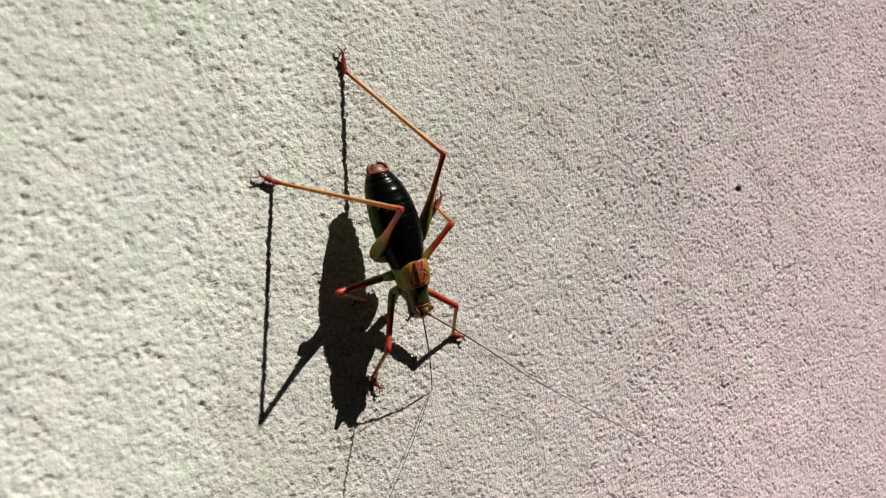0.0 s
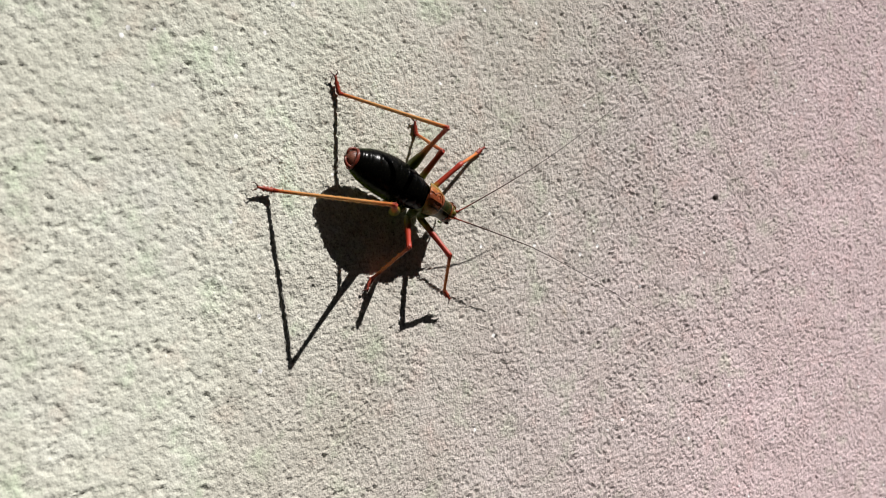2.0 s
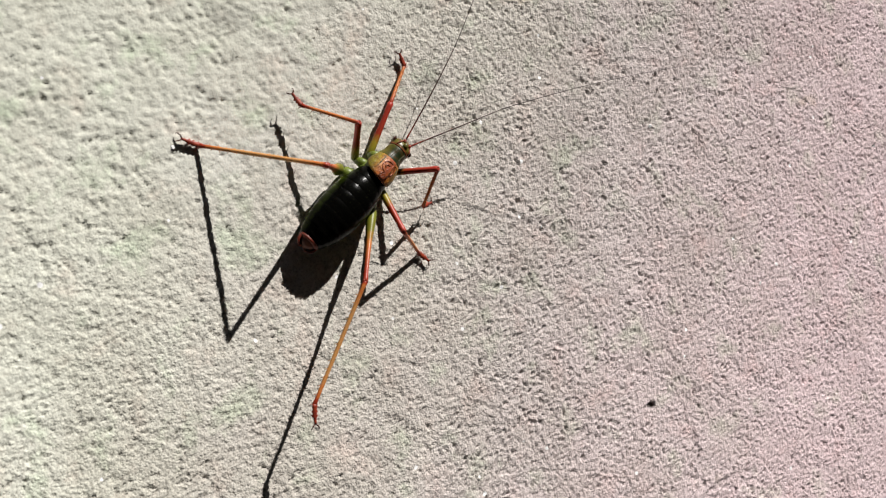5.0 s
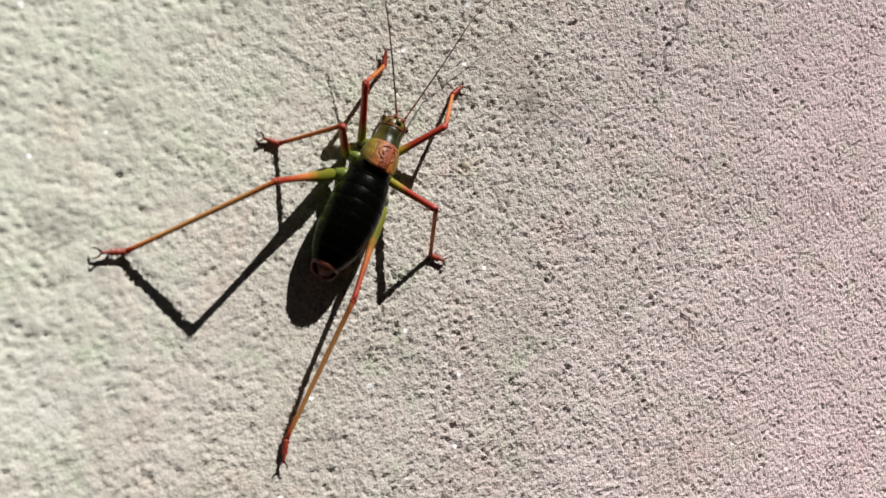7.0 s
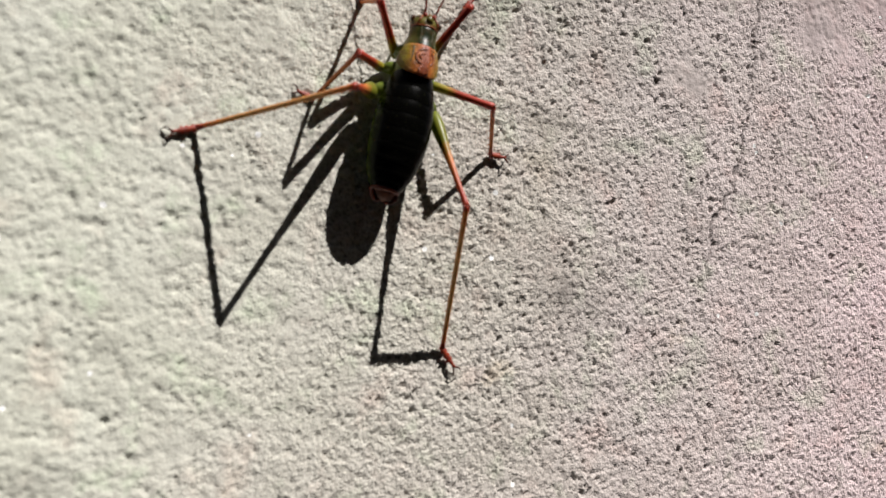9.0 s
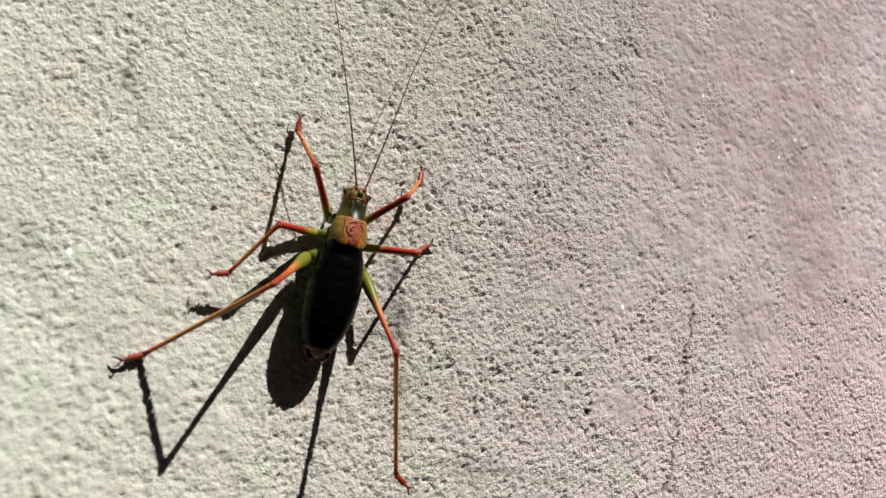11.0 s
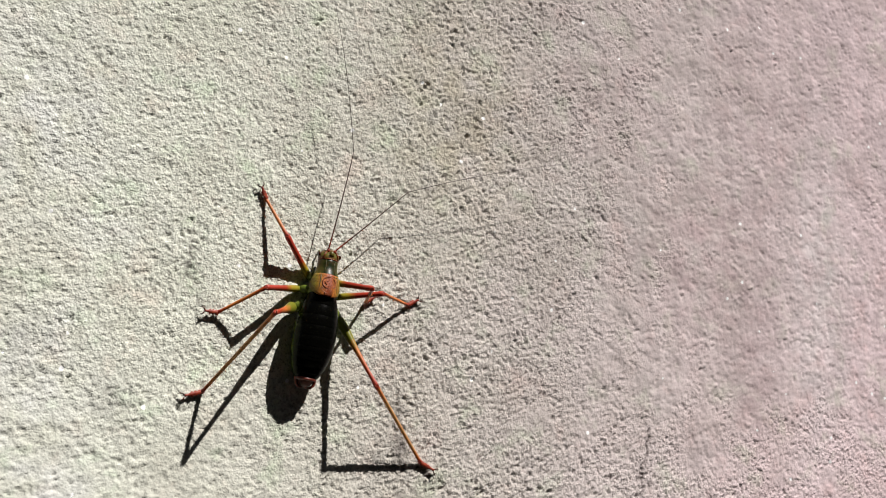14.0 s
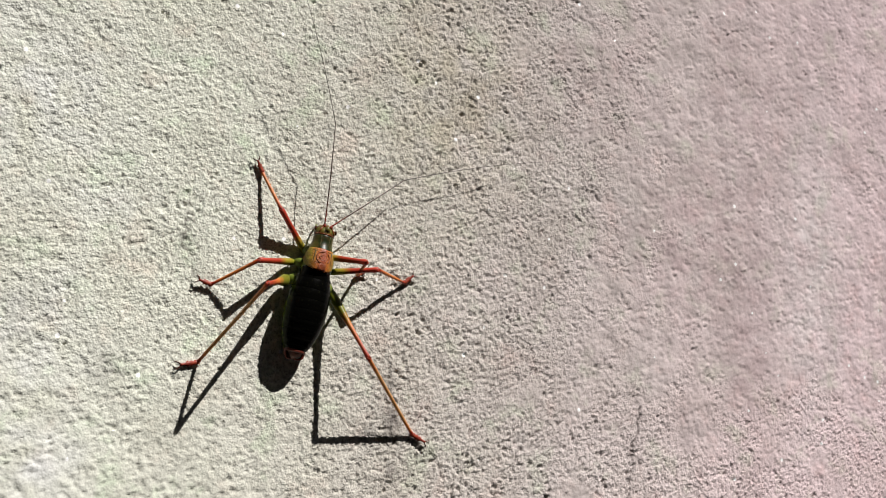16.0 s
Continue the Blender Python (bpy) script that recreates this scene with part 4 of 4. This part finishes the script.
TOE_ROWS["R1"] = [
    (0, 140), (1, 135), (1.5, 120), (2, 117), (2.5, 141), (3, 74), (3.5, 74), (4, 59), (6.3, 38), (6.5, 60), (7, 49),
    (7.5, 56), (8, 29), (8.5, 34), (9, 40), (9.5, 32), (10, 105), (10.2, 49), (12.5, -60), (13, -60), (14, 60),
    (16, 60),
]
FOOT_ROWS["R2"] = [
    (0, -24.8, 0.4, -62.9), (0.5, -24.5, 0.4, -62.8), (1, -30.3, 1.6, -61.2), (1.5, -32.9, 0.4, -62.8),
    (2, -22.8, 0.3, -60.2), (2.5, -14.0, 0.9, -52.7), (3, -12.7, 0.3, -50.9), (3.5, -2.8, 0.1, -41.3),
    (4, -2.6, 0.2, -40.8), (4.2, -2.8, 0.5, -40.4), (6.3, 14.6, 0.3, -14.6), (6.5, 17.6, 2.0, -5.6),
    (7, 17.1, 0.2, -5.1), (7.5, 17.4, 0.3, -4.7), (8, 21.4, 0.3, 7.3), (8.5, 20.2, 0.5, 8.4), (9, 20.4, 0.3, 23.0),
    (9.5, 20.2, 0.3, 23.0), (10, 21.8, 0.4, 38.2), (10.2, 21.3, 0.2, 37.6), (12.3, 17.3, 0.3, 58.5),
    (12.5, 17.2, 0.4, 58.8), (13, 17.1, 0.3, 58.7), (14, 17.3, 0.2, 58.7), (15, 17.5, 0.4, 58.3),
    (16, 17.7, 0.3, 58.4),
]
KNEE_ROWS["R2"] = [
    (0, -30.3, 3.2, -62.0), (0.5, -30.0, 3.1, -62.1), (1, -27.5, 7.0, -59.7), (1.5, -28.3, 4.0, -60.3),
    (2, -21.1, 5.1, -56.6), (2.5, -15.5, 5.9, -49.8), (3, -10.7, 1.2, -45.1), (3.5, -5.4, 5.1, -39.3),
    (4, -4.4, 4.8, -37.5), (4.2, -3.4, 3.3, -34.7), (6.3, 11.5, 3.5, -10.5), (6.5, 12.6, 5.4, -4.4),
    (7, 15.1, 4.5, -1.3), (7.5, 15.1, 2.1, 0.7), (8, 16.9, 3.4, 10.0), (8.5, 16.8, 1.8, 13.7), (9, 17.7, 4.9, 26.0),
    (9.5, 17.2, 2.9, 27.6), (10, 17.8, 5.2, 38.5), (10.2, 18.3, 5.2, 39.4), (12.3, 12.4, 3.9, 58.8),
    (12.5, 12.1, 3.7, 59.6), (13, 12.1, 3.4, 59.7), (14, 12.4, 3.7, 59.3), (15, 12.4, 3.7, 59.1),
    (16, 12.6, 3.7, 59.1),
]
TOE_ROWS["R2"] = [
    (0, -90), (1, -95), (1.5, -123), (2, -150), (2.5, -190), (3, -196), (3.5, -222), (4, -233), (4.2, -226),
    (6.3, -251), (6.5, -220), (7, -255), (7.5, -230), (8, -266), (8.5, -228), (9, -270), (9.5, -275), (10, -275),
    (10.2, -291), (12.3, -312), (12.5, -294), (13, -294), (14, -302), (16, -313),
]
FOOT_ROWS["R3"] = [
    (0, -35.6, 0.3, -51.5), (0.5, -35.5, 0.3, -51.5), (1, -36.0, 0.4, -51.5), (1.5, -36.0, 0.5, -51.4),
    (2, -35.8, 0.5, -51.0), (2.5, -34.5, 0.4, -50.0), (3, -21.7, 4.2, -53.2), (3.5, -17.6, 0.3, -51.2),
    (4, -18.0, 0.4, -51.2), (4.2, -13.5, 4.3, -50.8), (6.3, 3.2, 0.2, -21.4), (6.5, 3.1, 0.3, -21.4),
    (7, 2.9, 0.4, -21.4), (7.5, 12.4, 0.0, -8.7), (8, 12.3, 0.2, -8.6), (8.5, 15.7, 0.4, 5.2), (9, 15.8, 0.3, 5.7),
    (9.5, 15.7, 0.3, 6.4), (10, 16.0, 0.1, 21.5), (10.2, 15.8, 0.0, 21.7), (12.3, 20.1, 0.3, 39.9),
    (12.5, 20.2, 0.3, 40.2), (13, 19.9, 0.3, 40.0), (14, 20.1, 0.3, 39.9), (15, 19.9, 0.3, 39.9),
    (16, 20.1, 0.3, 40.0),
]
KNEE_ROWS["R3"] = [
    (0, -28.9, 11.4, -54.1), (0.5, -28.8, 11.5, -54.1), (1, -28.7, 11.2, -54.2), (1.5, -27.5, 10.7, -54.1),
    (2, -26.1, 10.1, -52.5), (2.5, -23.5, 8.3, -50.1), (3, -14.1, 10.3, -44.1), (3.5, -13.5, 9.2, -42.5),
    (4, -12.2, 7.8, -41.8), (4.2, -9.4, 7.5, -38.9), (6.3, 5.9, 9.2, -13.5), (6.5, 5.9, 8.0, -11.2),
    (7, 7.3, 4.3, -9.5), (7.5, 9.7, 9.2, -0.3), (8, 10.7, 7.5, 1.9), (8.5, 11.7, 10.1, 12.6), (9, 14.1, 6.8, 16.8),
    (9.5, 13.8, 2.9, 19.1), (10, 13.2, 9.4, 30.0), (10.2, 13.6, 9.0, 30.6), (12.3, 11.7, 6.2, 48.3),
    (12.5, 11.5, 5.3, 48.8), (13, 11.6, 5.0, 49.0), (14, 11.5, 5.4, 48.5), (15, 11.4, 5.5, 48.4),
    (16, 11.5, 5.5, 48.5),
]
TOE_ROWS["R3"] = [
    (0, -74), (1, -73), (1.5, -75), (2, -81), (2.5, -98), (3, -229), (3.5, -154), (4, -162), (4.2, -242), (6.3, -171),
    (6.5, -173), (7, -171), (7.5, -189), (8, -190), (8.5, -231), (9, -213), (9.5, -210), (10, -203), (10.2, -222),
    (12.3, -253), (12.5, -231), (13, -246), (14, -244), (16, -244),
]
ANTENNA_ROWS = {}  # seconds, unit ways of the near and the far part of each feeler
ANTENNA_ROWS["L"] = [
    (0, 0.30, 0.85, -0.44, 0.39, 0.81, -0.45), (0.5, 0.30, 0.85, -0.44, 0.39, 0.81, -0.45),
    (1, 0.82, 0.54, -0.17, 0.84, 0.53, -0.15), (1.5, 0.83, 0.28, 0.48, 0.81, 0.17, 0.56), (2, 0.84, 0.21, 0.50, 0.84, 0.09, 0.54),
    (2.5, 0.55, -0.08, 0.83, 0.24, -0.09, 0.97), (3, 0.20, 0.13, 0.97, -0.03, 0.02, 1.00),
    (3.5, -0.13, -0.02, 0.99, -0.24, 0.10, 0.97), (4, 0.49, 0.07, 0.87, 0.32, 0.06, 0.95),
    (6.5, 0.45, 0.04, 0.89, 0.42, 0.03, 0.91), (7, -0.19, 0.11, 0.98, -0.08, 0.37, 0.92),
    (7.5, 0.28, -0.03, 0.96, 0.08, 0.13, 0.99), (8, -0.04, 0.15, 0.99, -0.01, 0.27, 0.96),
    (8.5, -0.02, 0.30, 0.95, -0.02, 0.27, 0.96), (9, -0.05, 0.15, 0.99, -0.24, 0.21, 0.95),
    (9.5, -0.00, 0.09, 1.00, -0.09, 0.16, 0.98), (10, -0.21, 0.08, 0.97, -0.33, 0.22, 0.92),
    (12.5, -0.22, 0.17, 0.96, -0.30, 0.22, 0.93), (13, 0.14, -0.03, 0.99, -0.12, 0.00, 0.99),
    (14, 0.18, 0.02, 0.98, -0.16, -0.00, 0.99), (15, 0.09, 0.05, 0.99, -0.25, 0.04, 0.96),
    (16, 0.00, 0.07, 1.00, -0.33, 0.09, 0.94),
]
ANTENNA_ROWS["R"] = [
    (0, 0.53, -0.51, -0.67, -0.46, 0.02, -0.89), (0.5, 0.53, -0.51, -0.67, -0.46, 0.02, -0.89),
    (1, -0.20, 0.04, -0.98, -0.85, -0.24, -0.47), (1.5, 0.69, 0.11, -0.72, 0.10, 0.05, -0.99),
    (2, 0.97, 0.07, -0.25, 0.84, 0.33, -0.42), (2.5, 0.94, -0.17, 0.28, 0.93, 0.26, 0.24),
    (3, 0.86, -0.02, 0.51, 0.86, 0.41, 0.30), (3.5, 0.76, -0.03, 0.65, 0.84, 0.12, 0.53), (4, 0.91, 0.17, 0.38, 0.92, 0.24, 0.32),
    (6.5, 0.90, 0.03, 0.44, 0.92, 0.15, 0.35), (7, 0.55, 0.06, 0.83, 0.65, 0.11, 0.75), (7.5, 0.69, 0.15, 0.71, 0.75, 0.21, 0.62),
    (8, 0.29, 0.37, 0.88, 0.53, 0.26, 0.81), (8.5, 0.51, 0.23, 0.83, 0.57, 0.22, 0.79), (9, 0.40, 0.13, 0.91, 0.70, 0.17, 0.69),
    (9.5, 0.66, 0.18, 0.73, 0.70, 0.15, 0.69), (10, 0.33, 0.13, 0.93, 0.36, 0.11, 0.93),
    (12.5, 0.32, -0.02, 0.95, 0.38, 0.00, 0.92), (13, 0.78, 0.05, 0.62, 0.83, 0.10, 0.55),
    (14, 0.73, 0.01, 0.69, 0.93, 0.03, 0.36), (15, 0.76, -0.05, 0.65, 0.93, -0.02, 0.35),
    (16, 0.79, -0.11, 0.61, 0.94, -0.06, 0.34),
]
BASES = {"L": Vector((-0.44, 4.58, 0.84)), "R": Vector((0.44, 4.58, 0.84))}
GAPS = [(4.2, 6.3), (10.2, 12.3)]  # it walks on with even steps
STEPS = 2


def glide(rows, t):
    """Values of the rows at t, on a smooth curve through them."""
    times = [r[0] for r in rows]
    k = max(0, min(len(rows) - 2, int(np.searchsorted(times, t, "right")) - 1))
    p = np.array(rows, float)
    def slope(i):
        if i in (0, len(p) - 1):
            return np.zeros(p.shape[1] - 1)
        a = (p[i, 1:] - p[i - 1, 1:]) / (p[i, 0] - p[i - 1, 0])
        b = (p[i + 1, 1:] - p[i, 1:]) / (p[i + 1, 0] - p[i, 0])
        return np.where(a * b > 0, 2 * a * b / np.where(a + b == 0, 1, a + b), 0)
    h = p[k + 1, 0] - p[k, 0]
    u = min(1.0, max(0.0, (t - p[k, 0]) / h))
    a, b = p[k, 1:], p[k + 1, 1:]
    return (2 * u**3 - 3 * u**2 + 1) * a + (u**3 - 2 * u**2 + u) * h * slope(k) + (3 * u**2 - 2 * u**3) * b + (u**3 - u**2) * h * slope(k + 1)


def ease(u):
    u = min(1.0, max(0.0, u))
    return u * u * (3 - 2 * u)


def foot_at(rows, t, phase):
    """Where a foot is: planted, or in an arc from one hold to the next."""
    k = max(0, min(len(rows) - 2, sum(r[0] <= t for r in rows) - 1))
    a, b = np.array(rows[k][1:]), np.array(rows[k + 1][1:])
    u = (t - rows[k][0]) / (rows[k + 1][0] - rows[k][0])
    far = float(np.hypot(b[0] - a[0], b[2] - a[2]))
    if (rows[k][0], rows[k + 1][0]) in GAPS:
        v = u * STEPS
        n = min(math.floor(v), STEPS - 1)
        w = ease((v - n - (0.58 if phase else 0.08)) / 0.34)
        s = (n + w) / STEPS
        lift = 1.6 * math.sin(math.pi * w)
    else:
        s = ease((u - 0.15) / 0.7)
        lift = 1.3 * math.sin(math.pi * s) if far > 2.0 else 0.0
    p = a + (b - a) * s
    return Vector((p[0], p[1] + lift, p[2]))


def world_place(v):
    """From (along, out of, up the wall) in millimetres to the world."""
    return Vector((v[0] / 1000, -v[1] / 1000, WALL_UP + v[2] / 1000))


def body_pose(t):
    x, out, z, heading, pitch, roll = glide(BODY_ROWS, t)
    h = radians(heading)
    ahead, back = Vector((math.sin(h), 0, math.cos(h))), Vector((0, -1, 0))
    m = Matrix((ahead.cross(back), ahead, back)).transposed().to_4x4()
    return Matrix.Translation(world_place((x, out, z))) @ m @ pose(0, 0, 0, pitch) @ pose(0, 0, 0, 0, roll)


def aim(origin, way, hint):
    """A pose at origin with y along way and z near hint."""
    y = way.normalized()
    x = y.cross(hint)
    x = x.normalized() if x.length > 1e-6 else y.orthogonal().normalized()
    return Matrix.Translation(origin) @ Matrix((x, y, x.cross(y))).transposed().to_4x4()


def leg_poses(name, t, body):
    """Femur, tibia and tarsus in the cricket's space: the knee is where both lengths meet, nearest to its keyed place."""
    j, s = int(name[1]) - 1, (-1 if name[0] == "L" else 1)
    femur, tibia = (v / 1000 for v in REACH[j])
    inside = body.inverted()
    hip = Vector((s * HIPS[j][0], HIPS[j][1], HIPS[j][2])) / 1000
    foot_w = world_place(foot_at(FOOT_ROWS[name], t, (j + (s > 0)) % 2))
    foot_w.y = min(foot_w.y, -0.00014)
    foot = inside @ foot_w
    for a, b in GAPS:
        if a < t < b:  # bend keeps its place by the body
            u = (t - a) / (b - a)
            ka, kb = (body_pose(q).inverted() @ world_place(glide(KNEE_ROWS[name], q)) for q in (a, b))
            knee_hint = ka.lerp(kb, u)
            slack = max(0.0, 1 - min(t - a, b - t) / 0.3)
            break
    else:
        knee_hint = inside @ world_place(glide(KNEE_ROWS[name], t))
        slack = 1.0
    way = foot - hip
    d = min(max(way.length, abs(femur - tibia) + 0.0003), femur + tibia - 0.0002)
    way.normalize()
    foot = hip + way * d
    a = (femur**2 - tibia**2 + d**2) / (2 * d)
    r = math.sqrt(max(femur**2 - a**2, 0.0))
    out = knee_hint - hip
    out = (out - way * out.dot(way)).normalized()
    knee = hip + way * a + out * r
    # the leg's root gives a little in its soft socket
    give = (knee_hint - knee) * slack
    knee += give * min(1.0, 0.0011 / max(give.length, 1e-9))
    knee = foot + (knee - foot).normalized() * tibia
    hip = knee - (knee - hip).normalized() * femur
    normal = (inside.to_3x3() @ Vector((0, -1, 0))).normalized()
    shin = foot - knee
    heading = radians(glide(TOE_ROWS[name], t)[0])
    toe = inside.to_3x3() @ Vector((math.sin(heading), 0, math.cos(heading)))
    grounded = min(1.0, max(0.0, (-foot_w.y * 1000 - 0.6) / 1.5))
    toe = toe.normalized() * (1 - 0.6 * grounded) + shin.normalized() * 0.6 * grounded
    return aim(hip, knee - hip, out), aim(knee, foot - knee, out), aim(foot, toe, normal)


def feeler_poses(side, t, body):
    values = glide(ANTENNA_ROWS[side], t)
    inside = body.inverted().to_3x3()
    near, far = (inside @ Vector((v[0], -v[1], v[2])).normalized() for v in (values[:3], values[3:]))
    base = BASES[side] / 1000
    up = inside @ Vector((0, -1, 0))
    return aim(base, near, up), aim(base + near * FEELER[0] / 1000, far, up)


def untwisted(poses):
    """The same places and ways along y, each turned from the one before with no spin about y."""
    out = [poses[0]]
    for m in poses[1:]:
        last = out[-1].to_3x3()
        turn = (last @ Vector((0, 1, 0))).rotation_difference(m.to_3x3() @ Vector((0, 1, 0)))
        out.append(Matrix.Translation(m.translation) @ (turn.to_matrix() @ last).to_4x4())
    return out


def eased(poses):
    """The same places, with the turns softened from row to row."""
    turn, out = poses[0].to_quaternion(), []
    for m in poses:
        turn = turn.slerp(m.to_quaternion(), 0.6)
        out.append(Matrix.Translation(m.translation) @ turn.to_matrix().to_4x4())
    return out


def motions():
    times = [k / 10 for k in range(161)]
    bodies = {t: body_pose(t) for t in times}
    walk(cricket, [(t, bodies[t]) for t in times])
    for name, pieces in LEGS.items():
        rows = [leg_poses(name, t, bodies[t]) for t in times]
        for k, piece in enumerate(pieces):
            walk(piece, list(zip(times, (untwisted if k < 2 else eased)([r[k] for r in rows]))))
    for side, pieces in FEELERS.items():
        rows = {t: feeler_poses(side, t, bodies[t]) for t in times}
        for k, piece in enumerate(pieces):
            walk(piece, [(t, rows[t][k]) for t in times])


motions()
